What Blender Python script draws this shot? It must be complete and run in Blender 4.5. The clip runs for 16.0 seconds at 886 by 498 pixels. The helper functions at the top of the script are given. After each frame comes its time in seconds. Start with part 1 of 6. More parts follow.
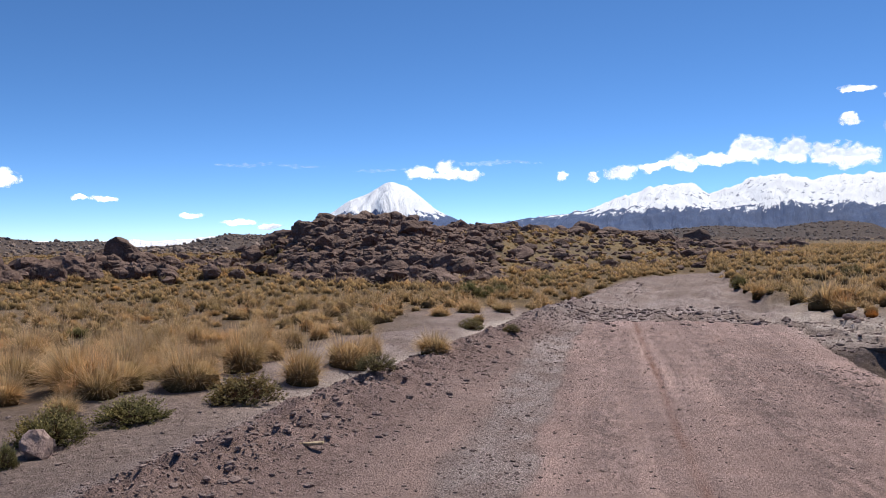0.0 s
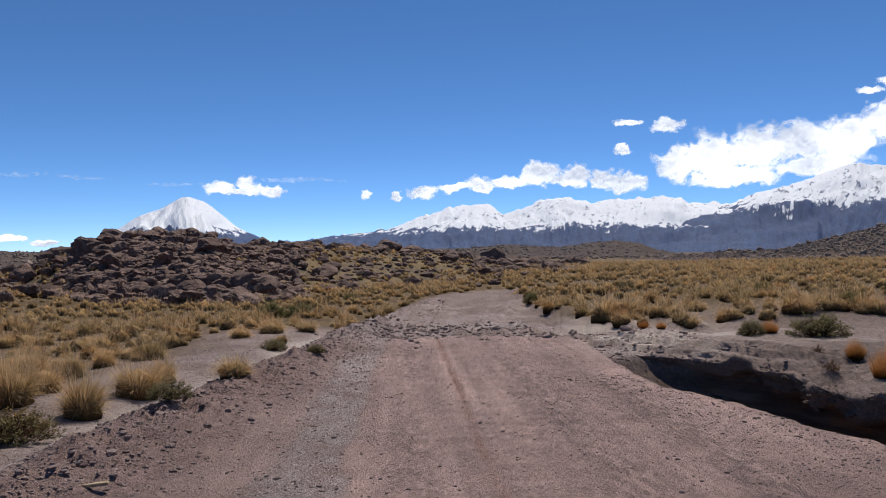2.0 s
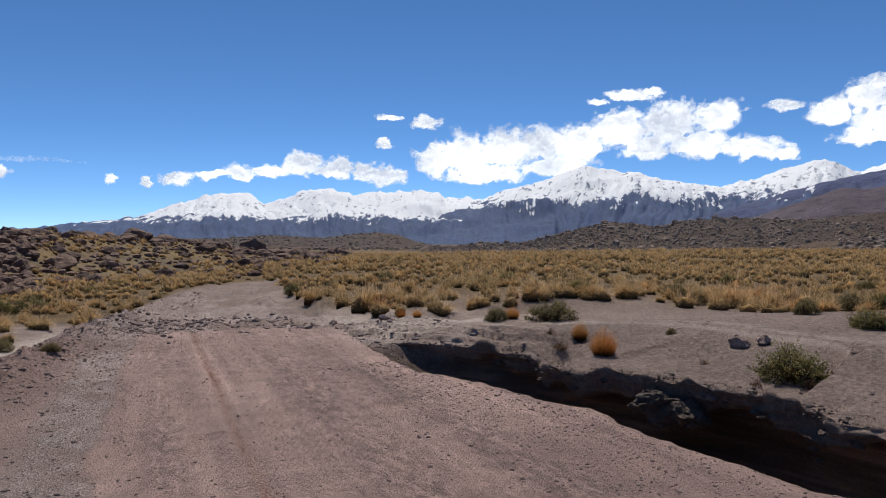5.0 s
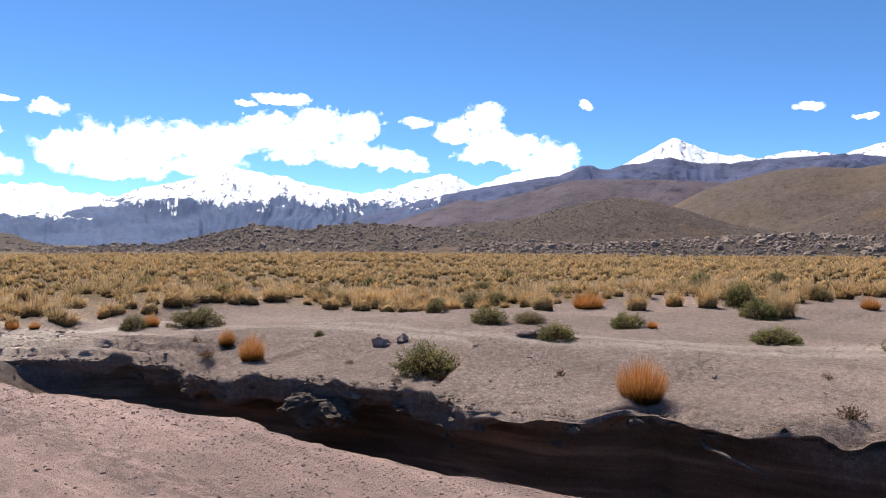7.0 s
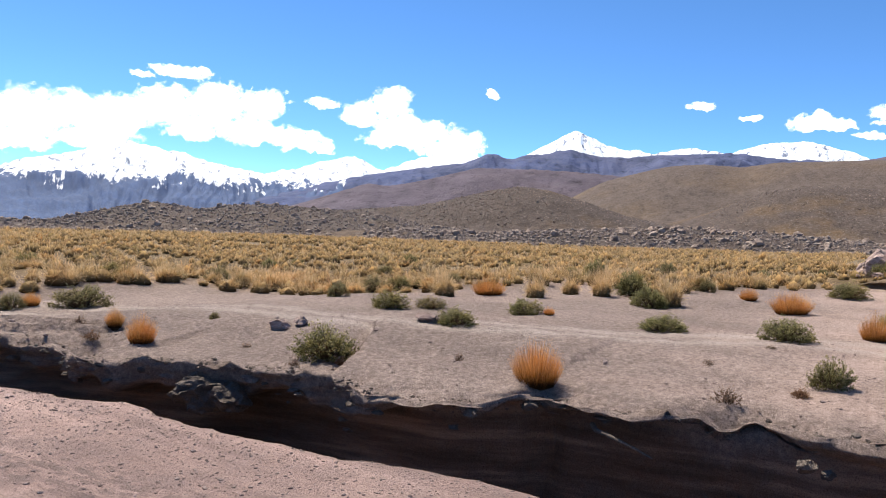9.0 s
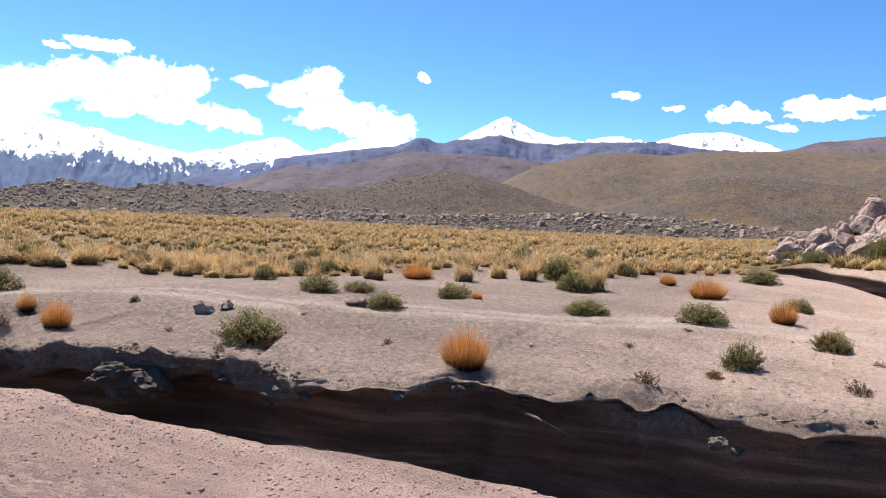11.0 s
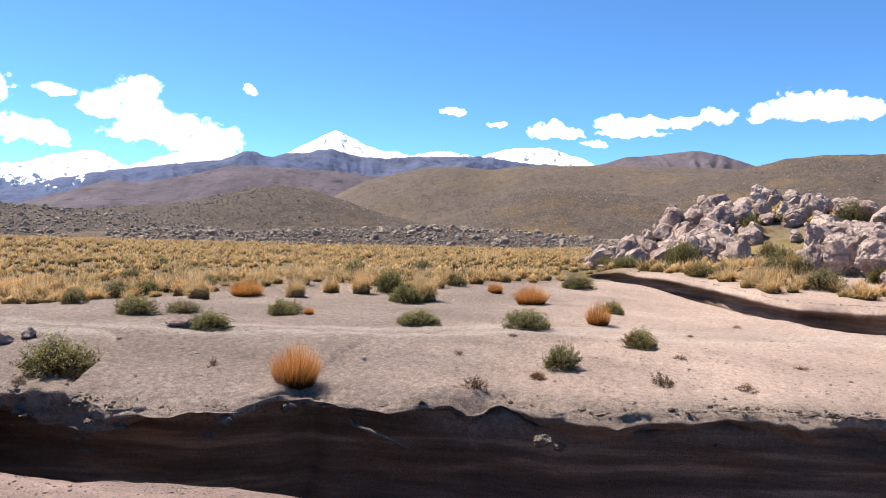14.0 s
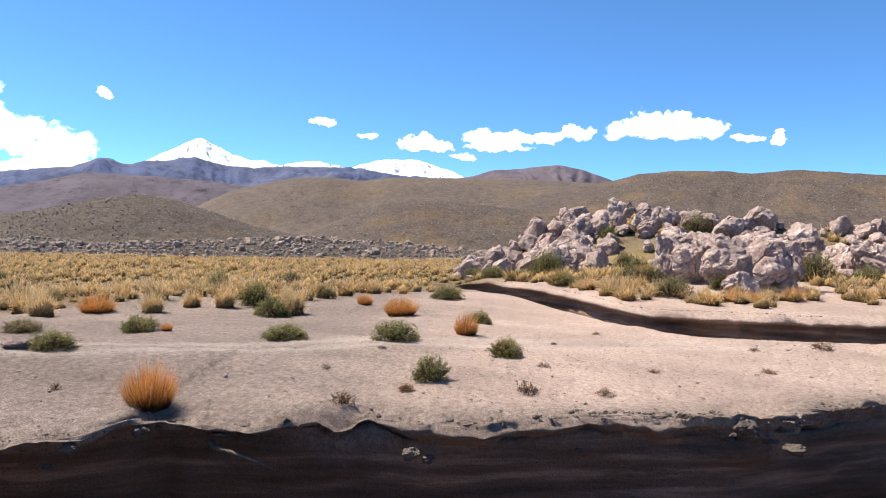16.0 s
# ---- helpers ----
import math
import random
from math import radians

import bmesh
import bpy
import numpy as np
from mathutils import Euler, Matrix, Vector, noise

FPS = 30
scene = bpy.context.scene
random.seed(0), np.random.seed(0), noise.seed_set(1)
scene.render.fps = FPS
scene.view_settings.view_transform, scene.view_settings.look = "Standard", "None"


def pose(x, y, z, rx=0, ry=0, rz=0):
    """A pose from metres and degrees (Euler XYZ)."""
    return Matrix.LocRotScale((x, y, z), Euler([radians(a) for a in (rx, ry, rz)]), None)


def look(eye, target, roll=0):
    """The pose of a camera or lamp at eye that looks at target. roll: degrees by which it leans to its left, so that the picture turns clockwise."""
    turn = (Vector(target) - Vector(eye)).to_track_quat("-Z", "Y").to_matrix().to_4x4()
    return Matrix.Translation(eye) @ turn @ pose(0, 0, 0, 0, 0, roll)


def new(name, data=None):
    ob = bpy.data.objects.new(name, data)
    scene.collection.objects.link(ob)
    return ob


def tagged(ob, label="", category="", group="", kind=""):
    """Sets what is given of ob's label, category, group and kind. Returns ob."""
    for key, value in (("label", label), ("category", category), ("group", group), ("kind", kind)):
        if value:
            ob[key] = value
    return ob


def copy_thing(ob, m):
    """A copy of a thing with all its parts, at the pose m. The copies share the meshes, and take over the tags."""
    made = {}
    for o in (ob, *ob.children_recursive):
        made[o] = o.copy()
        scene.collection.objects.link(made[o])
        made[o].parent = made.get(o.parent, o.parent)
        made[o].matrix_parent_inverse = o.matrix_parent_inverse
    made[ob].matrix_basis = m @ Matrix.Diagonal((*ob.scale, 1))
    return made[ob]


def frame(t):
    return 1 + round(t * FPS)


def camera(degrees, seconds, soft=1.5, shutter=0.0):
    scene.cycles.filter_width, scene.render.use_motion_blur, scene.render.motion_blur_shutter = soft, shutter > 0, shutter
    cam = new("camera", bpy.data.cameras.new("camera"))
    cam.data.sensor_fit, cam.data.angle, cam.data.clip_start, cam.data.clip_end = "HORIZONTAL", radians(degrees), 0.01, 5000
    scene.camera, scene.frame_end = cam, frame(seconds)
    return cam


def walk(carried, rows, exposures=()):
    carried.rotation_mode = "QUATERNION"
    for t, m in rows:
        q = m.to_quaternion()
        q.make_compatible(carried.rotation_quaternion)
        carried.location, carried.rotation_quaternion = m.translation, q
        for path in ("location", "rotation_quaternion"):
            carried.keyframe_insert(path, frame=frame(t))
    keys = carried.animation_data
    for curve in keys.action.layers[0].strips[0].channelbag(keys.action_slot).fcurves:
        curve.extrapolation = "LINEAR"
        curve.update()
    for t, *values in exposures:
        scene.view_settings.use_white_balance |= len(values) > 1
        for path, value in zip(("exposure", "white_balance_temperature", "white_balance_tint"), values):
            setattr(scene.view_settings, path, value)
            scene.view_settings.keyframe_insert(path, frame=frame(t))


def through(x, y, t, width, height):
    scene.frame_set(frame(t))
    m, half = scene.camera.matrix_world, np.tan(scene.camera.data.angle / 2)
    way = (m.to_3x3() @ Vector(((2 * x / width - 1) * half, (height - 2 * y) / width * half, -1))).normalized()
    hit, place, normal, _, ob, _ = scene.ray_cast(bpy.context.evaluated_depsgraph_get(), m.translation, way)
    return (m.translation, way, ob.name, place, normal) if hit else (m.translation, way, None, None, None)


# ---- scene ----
cam = camera(62.2, 16.0, 1.0)
PATH = [
    (0, (0.015, 0.01, 1.582), (-0.401, 1.966, 1.552), -0.6),
    (0.5, (-0.018, 0.007, 1.586), (-0.284, 1.989, 1.565), -0.9),
    (1, (-0.037, 0.036, 1.589), (-0.148, 2.033, 1.583), -1.6),
    (1.5, (-0.037, 0.047, 1.59), (-0.044, 2.047, 1.594), -1.4),
    (2, (-0.009, 0.056, 1.591), (0.103, 2.053, 1.605), -0.5),
    (2.5, (0.008, 0.065, 1.584), (0.239, 2.051, 1.604), -0.3),
    (3, (0.018, 0.087, 1.581), (0.359, 2.058, 1.604), 0.0),
    (3.2, (0.016, 0.092, 1.58), (0.386, 2.057, 1.601), 0.1),
    (5.3, (-0.023, -0.088, 1.595), (0.9, 1.686, 1.565), 0.3),
    (5.5, (-0.011, -0.052, 1.594), (1.065, 1.634, 1.561), 0.7),
    (6, (0.01, 0.049, 1.598), (1.356, 1.529, 1.576), 0.9),
    (6.5, (0.004, 0.082, 1.594), (1.47, 1.442, 1.586), 0.4),
    (7, (0.012, 0.046, 1.599), (1.513, 1.367, 1.599), 0.6),
    (7.5, (0.006, 0.029, 1.597), (1.565, 1.282, 1.595), 1.0),
    (8, (0.014, 0.034, 1.595), (1.629, 1.215, 1.585), 1.6),
    (8.5, (0.031, 0.036, 1.594), (1.678, 1.171, 1.575), 1.9),
    (9, (0.043, 0.049, 1.595), (1.704, 1.163, 1.56), 2.2),
    (11.5, (0.031, 0.026, 1.598), (1.815, 0.928, 1.531), 2.6),
    (12, (0.035, 0.01, 1.596), (1.841, 0.868, 1.54), 2.2),
    (12.5, (0.047, 0.008, 1.592), (1.88, 0.807, 1.55), 2.0),
    (13, (0.065, 0.003, 1.593), (1.93, 0.725, 1.561), 1.6),
    (13.5, (0.062, 0.006, 1.593), (1.962, 0.629, 1.569), 1.6),
    (14, (0.045, -0.007, 1.59), (1.973, 0.526, 1.574), 1.6),
    (14.5, (0.045, -0.001, 1.591), (1.995, 0.444, 1.581), 1.8),
    (15, (0.055, -0.007, 1.594), (2.022, 0.352, 1.593), 1.6),
    (15.5, (0.075, -0.004, 1.6), (2.056, 0.27, 1.607), 1.3),
    (16, (0.127, -0.031, 1.598), (2.118, 0.159, 1.621), 1.3),
]
EXPOSURE = [(0, 0.08, 6300, 11), (1.5, -0.06, 6300, 11), (3.0, -0.38, 6300, 11), (3.6, -0.35, 6350, 10), (5.3, -0.10, 6450, 9), (6.0, 0.36, 6500, 9), (7.0, 0.64, 6500, 9), (9.0, 0.86, 6500, 8), (12.5, 1.10, 6550, 6), (16, 1.08, 6550, 5)]
walk(cam, [(t, look(eye, target, roll)) for t, eye, target, roll in PATH], EXPOSURE)

# ---- world, sun ----
SUN_AZ, SUN_EL = 18.0, 57.0
world = bpy.data.worlds.new("sky")
scene.world = world
world.use_nodes = True
wt = world.node_tree
sky = wt.nodes.new("ShaderNodeTexSky")
sky.sky_type = "NISHITA"
sky.sun_disc = False
sky.sun_elevation, sky.sun_rotation = radians(SUN_EL), radians(SUN_AZ)
sky.altitude, sky.air_density, sky.dust_density, sky.ozone_density = 5500, 0.8, 0.0, 4.0
wt.nodes["Background"].inputs[1].default_value = 0.148
hue = wt.nodes.new("ShaderNodeHueSaturation")
hue.inputs["Hue"].default_value, hue.inputs["Saturation"].default_value = 0.498, 1.12
wt.links.new(sky.outputs[0], hue.inputs["Color"])
wt.links.new(hue.outputs[0], wt.nodes["Background"].inputs[0])
lamp = bpy.data.lights.new("sun", "SUN")
lamp.energy, lamp.angle, lamp.color = 5.0, radians(0.53), (1.0, 0.93, 0.82)
sun = new("sun", lamp)
sun_way = Vector((math.sin(radians(SUN_AZ)) * math.cos(radians(SUN_EL)), math.cos(radians(SUN_AZ)) * math.cos(radians(SUN_EL)), math.sin(radians(SUN_EL))))
sun.matrix_world = look(sun_way * 60, (0, 0, 0))

# ---- terrain numbers ----
rng = np.random.default_rng(7)


def vnoise(x, y, seed=0):
    x, y = np.asarray(x, float), np.asarray(y, float)
    ix, iy = np.floor(x), np.floor(y)
    fx, fy = x - ix, y - iy
    fx, fy = fx * fx * fx * (fx * (fx * 6 - 15) + 10), fy * fy * fy * (fy * (fy * 6 - 15) + 10)

    def h(a, b):
        v = np.sin(a * 127.1 + b * 311.7 + seed * 74.7) * 43758.5453
        return v - np.floor(v)
    return (h(ix, iy) * (1 - fx) + h(ix + 1, iy) * fx) * (1 - fy) + (h(ix, iy + 1) * (1 - fx) + h(ix + 1, iy + 1) * fx) * fy - 0.5


def fbm(x, y, octaves=4, seed=0):
    total, amp = 0.0, 1.0
    for k in range(octaves):
        total = total + amp * vnoise(np.asarray(x) * 2 ** k + 17.3 * k, np.asarray(y) * 2 ** k - 9.1 * k, seed + k)
        amp *= 0.5
    return total


def sstep(a, b, v):
    t = np.clip((np.asarray(v, float) - a) / (b - a), 0, 1)
    return t * t * (3 - 2 * t)


def x_near(y):
    y = np.asarray(y, float)
    base = np.interp(y, [-60, -6, 0, 2, 2.8, 3.2, 3.7, 4.8, 5.4, 5.7, 5.95, 6.2, 6.5, 7.2, 7.9, 8.6, 9.4, 10.4, 12, 16, 22, 60],
                     [5.6, 4.4, 4.22, 4.17, 4.13, 4.05, 3.92, 3.84, 3.82, 3.9, 3.9, 3.78, 3.69, 3.57, 3.33, 3.04, 3.0, 3.08, 3.15, 3.5, 4.6, 14])
    return base + 0.05 * fbm(y * 2.1, y * 0 + 3, 4, 3) + 0.035 * vnoise(y * 8, y * 0 + 1, 4)


def x_far(y):
    y = np.asarray(y, float)
    base = np.interp(y, [-60, -5, -4.4, -3.5, -3.25, -3.08, -2.6, -2.2, -1.7, -1.15, -0.6, -0.2, 0.06, 0.22, 0.65, 0.92, 1.12, 1.4, 1.8, 2.0, 2.15, 2.5, 2.96, 3.45, 3.6, 3.7, 3.87, 4.2, 4.6, 4.95, 5.2, 5.5, 5.88, 6.6, 7.07, 7.75, 7.95, 8.25, 8.5, 8.75, 9.3, 10.3, 10.8, 11.2, 12, 16, 22, 60],
                     [11, 9.35, 9.2, 8.78, 8.6, 8.25, 8.15, 8.05, 8.0, 7.88, 7.78, 7.66, 7.58, 7.46, 7.36, 7.34, 7.52, 7.62, 7.45, 7.2, 7.0, 6.9, 6.98, 7.0, 6.85, 6.35, 6.24, 6.1, 5.92, 5.88, 5.95, 6.01, 5.9, 5.7, 5.64, 5.42, 5.25, 4.85, 4.78, 4.95, 5.0, 4.65, 4.3, 3.6, 3.6, 4.0, 5.1, 15])
    return base + sstep(12, 10.5, y) * (0.08 * fbm(y * 1.7, y * 0 + 8, 5, 11) + 0.07 * vnoise(y * 6, y * 0, 5) + 0.05 * vnoise(y * 14, y * 0, 7))


def ditch_depth(y):
    return np.interp(y, [-60, -12, 4, 6, 7, 8.5, 9.6, 10.3, 10.8, 11.3, 60], [1.2, 1.9, 1.9, 1.6, 1.4, 1.15, 0.9, 0.62, 0.35, 0.0, 0.0])


def x_gully(y):
    y = np.asarray(y, float)
    base = np.interp(y, [-60, -20, -7.5, -5, -3.2, -1.45, 1.1, 4, 10, 60], [22, 17, 15.5, 15.7, 16.7, 20.4, 24.8, 27, 28, 34])
    return base + 0.3 * fbm(y * 0.45, y * 0 + 1, 2, 21)


def gully_step(y):
    return 0.40 * sstep(2.2, 0.6, y) * sstep(-40, -12, y)


def x_berm(y):
    return np.interp(y, [-60, 4, 7, 9, 12, 17, 24, 60], [-4.4, -2.6, -2.25, -1.85, -1.3, -0.6, 1.0, 9])


def ground(x, y):
    """Height of the ground without the ditch."""
    x, y = np.asarray(x, float), np.asarray(y, float)
    r, az = np.hypot(x, y), np.degrees(np.arctan2(x, y))
    # the open plain rises gently to the right
    z = 0.0085 * np.clip(r - 16, 0, 100) * sstep(6, 48, az) * sstep(178, 140, np.abs(az))
    # bank past the ditch
    s = x - x_far(y)
    z = z + 0.27 * sstep(0.05, 3.2, s) * (0.45 + 0.55 * sstep(-2.5, 2.5, y)) * sstep(13, 9.5, y) * sstep(0, 0.1, s)
    z = z - 0.08 * (0.8 + 0.9 * fbm(x * 2.5, y * 3.5, 3, 33)) * sstep(5.6, 4.6, y) * sstep(0.55, 0.0, s) * sstep(-0.02, 0.02, s) * sstep(-0.6, 0.2, y)
    z = z + 0.20 * sstep(9, 14, s) * sstep(40, 15, y)
    z = z + 0.10 * fbm(x * 0.35, y * 0.35, 3, 31) * sstep(0.3, 2.0, s)
    # a small scarp that runs up the bank past the large shrub
    along, off = (x - 6.6) * 0.897 + (y - 5.75) * 0.441, (y - 5.75) * 0.897 - (x - 6.6) * 0.441 + 0.12 * fbm(x * 2, y * 2, 3, 35)
    z = z + (0.13 * sstep(0.05, -0.03, off) * np.exp(-np.maximum(-off, 0) / 0.8) - 0.07 * np.exp(-((off - 0.1) / 0.09) ** 2)) * sstep(-0.7, 0.1, along) * sstep(3.0, 2.0, along)
    z = z + (0.14 + 0.16 * sstep(11, 18, az)) * sstep(-1.5, 1.5, r - np.interp(az, [6, 10, 12, 18, 27, 35, 43], [40, 25, 18.5, 16.2, 17.3, 18.5, 18.3])) * sstep(6, 11, az) * sstep(44, 34, az) * sstep(90, 40, r)
    # washed-out hollows in the bank
    for hx, hy, wx, wy, dep in ((5.45, 9.05, 0.30, 0.24, 0.15), (5.15, 8.75, 0.16, 0.3, 0.16), (6.25, 8.3, 0.5, 0.12, 0.07), (5.9, 9.6, 0.6, 0.12, 0.08), (8.75, -2.75, 0.42, 0.5, 0.2), (8.55, -2.95, 0.12, 0.12, 0.12), (8.8, -2.5, 0.14, 0.1, 0.12), (8.45, -2.55, 0.1, 0.14, 0.1), (7.55, 1.75, 0.12, 0.35, 0.12), (4.95, 8.0, 0.2, 0.16, 0.2)):
        z = z - dep * np.exp(-(((x - hx) / wx) ** 2 + ((y - hy) / wy) ** 2) ** 1.5)
    for shift, height in ((0.0, 0.12), (0.55, 0.09), (-0.5, 0.07)):
        edge = x - np.interp(y, [9.4, 10.2, 10.8, 11.3, 11.8, 13, 15], [5.9, 5.25, 4.95, 4.6, 4.2, 3.9, 3.8]) - shift - 0.35 * fbm(x * 1.3, y * 1.5, 4, 37)
        z = z + height * (sstep(0.0, 0.05, edge) - sstep(0.0, 1.2, edge)) * sstep(9.2, 10, y) * sstep(16, 13, y)
    # higher ground past the small gully, up to the outcrop
    g = x - x_gully(y)
    z = z + gully_step(y) * sstep(0.35, 0.5, g) - 0.34 * sstep(2.2, 0.6, y) * sstep(-40, -12, y) * sstep(-0.72, -0.45, g) * sstep(0.6, 0.4, g)
    z = z + 0.42 * sstep(0.5, 9, g) * sstep(8, -2, y)
    # left of the road: gravel berm, wash, lower grass field
    b = x - x_berm(y)
    near = sstep(34, 18, y)
    z = z + near * (0.16 + 0.11 * fbm(x * 2.6, y * 1.8, 4, 41) + 0.12 * fbm(x * 8, y * 7, 3, 42)) * np.exp(-(b / 0.45) ** 2)
    z = z - (0.16 * sstep(-0.3, -1.3, b) + 0.012 * np.clip(-b - 1.5, 0, 32)) * near
    z = z - 0.10 * np.exp(-((b + 1.25 + 0.35 * vnoise(y * 0.4, y * 0, 6)) / 0.4) ** 2) * sstep(6, 9, y) * near
    z = z + 0.10 * fbm(x * 0.5, y * 0.5, 3, 51) * sstep(-1, -3, b)
    # the washed-out reach of the road
    w = sstep(13.8, 14.6, y + 0.5 * vnoise(x * 2, y * 0.3, 9)) * sstep(45, 24, y) * sstep(-1.5, 0.5, b) * sstep(6, 2, x - x_near(y))
    z = z - w * (0.13 - 0.16 * np.abs(fbm(x * 0.9 + 3, y * 0.45, 4, 61)) - 0.11 * fbm(x * 3, y * 2.4, 3, 62)) - w * 0.09 * sstep(-0.03, 0.03, fbm(x * 0.55 + 9, y * 0.3, 4, 63))
    # the land falls away far off to the left
    z = z - 0.03 * np.clip(r - 150, 0, 4000) * sstep(-100, -80, az) * sstep(-7, -13, az)
    # wheel ruts and corrugations on the road
    on = sstep(-0.5, -0.2, x) * sstep(0.1, -0.4, x - x_near(y)) * sstep(15, 14, y)
    z = z + on * (0.03 * np.exp(-((x - 1.3) / 1.2) ** 2) - 0.018 * np.exp(-((x - 0.64) / 0.05) ** 2)
                  - 0.012 * np.exp(-((x - 0.2) / 0.16) ** 2) - 0.014 * np.exp(-((x - 1.75) / 0.2) ** 2)
                  + 0.004 * np.sin(y * 13 + 2 * vnoise(x * 2, y, 4)) * sstep(0.9, 0.3, np.abs(x - 0.9)))
    z = z + 0.05 * np.abs(fbm(x * 1.1, y * 1.1, 3, 73)) * sstep(0.2, 1.2, s) * sstep(16, 10, s)
    z = z + 0.025 * fbm(x * 2.5, y * 2.5, 4, 71) * (1 - 0.6 * on) + 0.012 * fbm(x * 9, y * 9, 2, 81) * sstep(40, 15, r)
    return z
# ---- terrain end ----


# ---- materials ----
def nodes(name):
    m = bpy.data.materials.new(name)
    m.use_nodes = True
    t = m.node_tree
    return m, t, t.nodes["Principled BSDF"]


def add(t, kind, **inputs):
    n = t.nodes.new("ShaderNode" + kind)
    for key, value in inputs.items():
        n.inputs[key.replace("_", " ")].default_value = value
    return n


def ramp(t, fac, stops):
    n = t.nodes.new("ShaderNodeValToRGB")
    while len(n.color_ramp.elements) < len(stops):
        n.color_ramp.elements.new(0.5)
    for e, (p, c) in zip(n.color_ramp.elements, stops):
        e.position, e.color = p, (*c, 1)
    t.links.new(fac, n.inputs[0])
    return n.outputs[0]


def noise_of(t, vec, scale, detail=6.0, rough=0.6):
    n = add(t, "TexNoise", Scale=scale, Detail=detail, Roughness=rough)
    t.links.new(vec, n.inputs["Vector"])
    return n.outputs["Fac"]


def mix(t, fac, a, b, mode="MIX"):
    n = t.nodes.new("ShaderNodeMix")
    n.data_type, n.blend_type = "RGBA", mode
    for value, k in ((fac, 0), (a, 6), (b, 7)):
        if isinstance(value, (int, float)):
            n.inputs[k].default_value = value
        elif isinstance(value, tuple):
            n.inputs[k].default_value = (*value, 1)
        else:
            t.links.new(value, n.inputs[k])
    return n.outputs[2]


def maths(t, op, a, b=0.0, clamp=False):
    n = t.nodes.new("ShaderNodeMath")
    n.operation, n.use_clamp = op, clamp
    for k, value in enumerate((a, b)):
        if isinstance(value, (int, float)):
            n.inputs[k].default_value = value
        else:
            t.links.new(value, n.inputs[k])
    return n.outputs[0]


def bump(t, bsdf, height, strength, distance):
    n = add(t, "Bump", Strength=strength, Distance=distance)
    t.links.new(height, n.inputs["Height"])
    t.links.new(n.outputs[0], bsdf.inputs["Normal"])


def world_pos(t):
    return t.nodes.new("ShaderNodeNewGeometry").outputs["Position"]


def rock_material(name, dark, mid, pale, scale, relief=0.05):
    m, t, b = nodes(name)
    info = t.nodes.new("ShaderNodeObjectInfo")
    vec = t.nodes.new("ShaderNodeVectorMath")
    vec.operation = "MULTIPLY_ADD"
    t.links.new(world_pos(t), vec.inputs[0])
    vec.inputs[1].default_value = (1, 1, 1)
    t.links.new(info.outputs["Random"], vec.inputs[2])
    p = vec.outputs[0]
    big, fine = noise_of(t, p, scale, 5), noise_of(t, p, scale * 9, 8, 0.7)
    col = ramp(t, fine, [(0.25, dark), (0.5, mid), (0.75, pale)])
    stain = ramp(t, big, [(0.35, (0.55, 0.5, 0.5)), (0.6, (1.0, 1.0, 1.0))])
    col = mix(t, 0.85, col, stain, "MULTIPLY")
    vary = ramp(t, info.outputs["Random"], [(0.0, (0.8, 0.78, 0.78)), (1.0, (1.15, 1.12, 1.1))])
    col = mix(t, 0.8, col, vary, "MULTIPLY")
    t.links.new(col, b.inputs["Base Color"])
    b.inputs["Roughness"].default_value = 0.92
    b.inputs["Specular IOR Level"].default_value = 0.25
    crack = add(t, "TexVoronoi", Scale=scale * 0.9)
    crack.feature = "DISTANCE_TO_EDGE"
    warp = t.nodes.new("ShaderNodeVectorMath")
    warp.operation = "MULTIPLY_ADD"
    tex = add(t, "TexNoise", Scale=scale * 1.6, Detail=4.0)
    t.links.new(p, tex.inputs["Vector"])
    t.links.new(tex.outputs["Color"], warp.inputs[0])
    warp.inputs[1].default_value = (0.9 / scale, 0.9 / scale, 0.9 / scale)
    t.links.new(p, warp.inputs[2])
    t.links.new(warp.outputs[0], crack.inputs["Vector"])
    split = ramp(t, crack.outputs["Distance"], [(0.0, (0, 0, 0)), (0.06, (1, 1, 1))])
    bump(t, b, mix(t, 0.35, mix(t, 0.6, big, fine), split), 1.0, relief)
    return m


MAT_ROCK_DARK = rock_material("brown_rock", (0.088, 0.056, 0.042), (0.18, 0.118, 0.092), (0.34, 0.245, 0.20), 1.1, 0.10)
MAT_ROCK_PINK = rock_material("pink_tuff", (0.19, 0.138, 0.118), (0.42, 0.312, 0.272), (0.62, 0.495, 0.44), 0.9, 0.22)
MAT_ROCK_GREY = rock_material("grey_rock", (0.12, 0.088, 0.068), (0.30, 0.228, 0.18), (0.58, 0.475, 0.395), 0.9, 0.08)
MAT_STONE = rock_material("road_stone", (0.15, 0.110, 0.098), (0.29, 0.214, 0.188), (0.52, 0.43, 0.385), 14, 0.008)
MAT_CLOD = rock_material("caked_sand", (0.068, 0.053, 0.043), (0.145, 0.115, 0.095), (0.24, 0.195, 0.165), 7, 0.05)


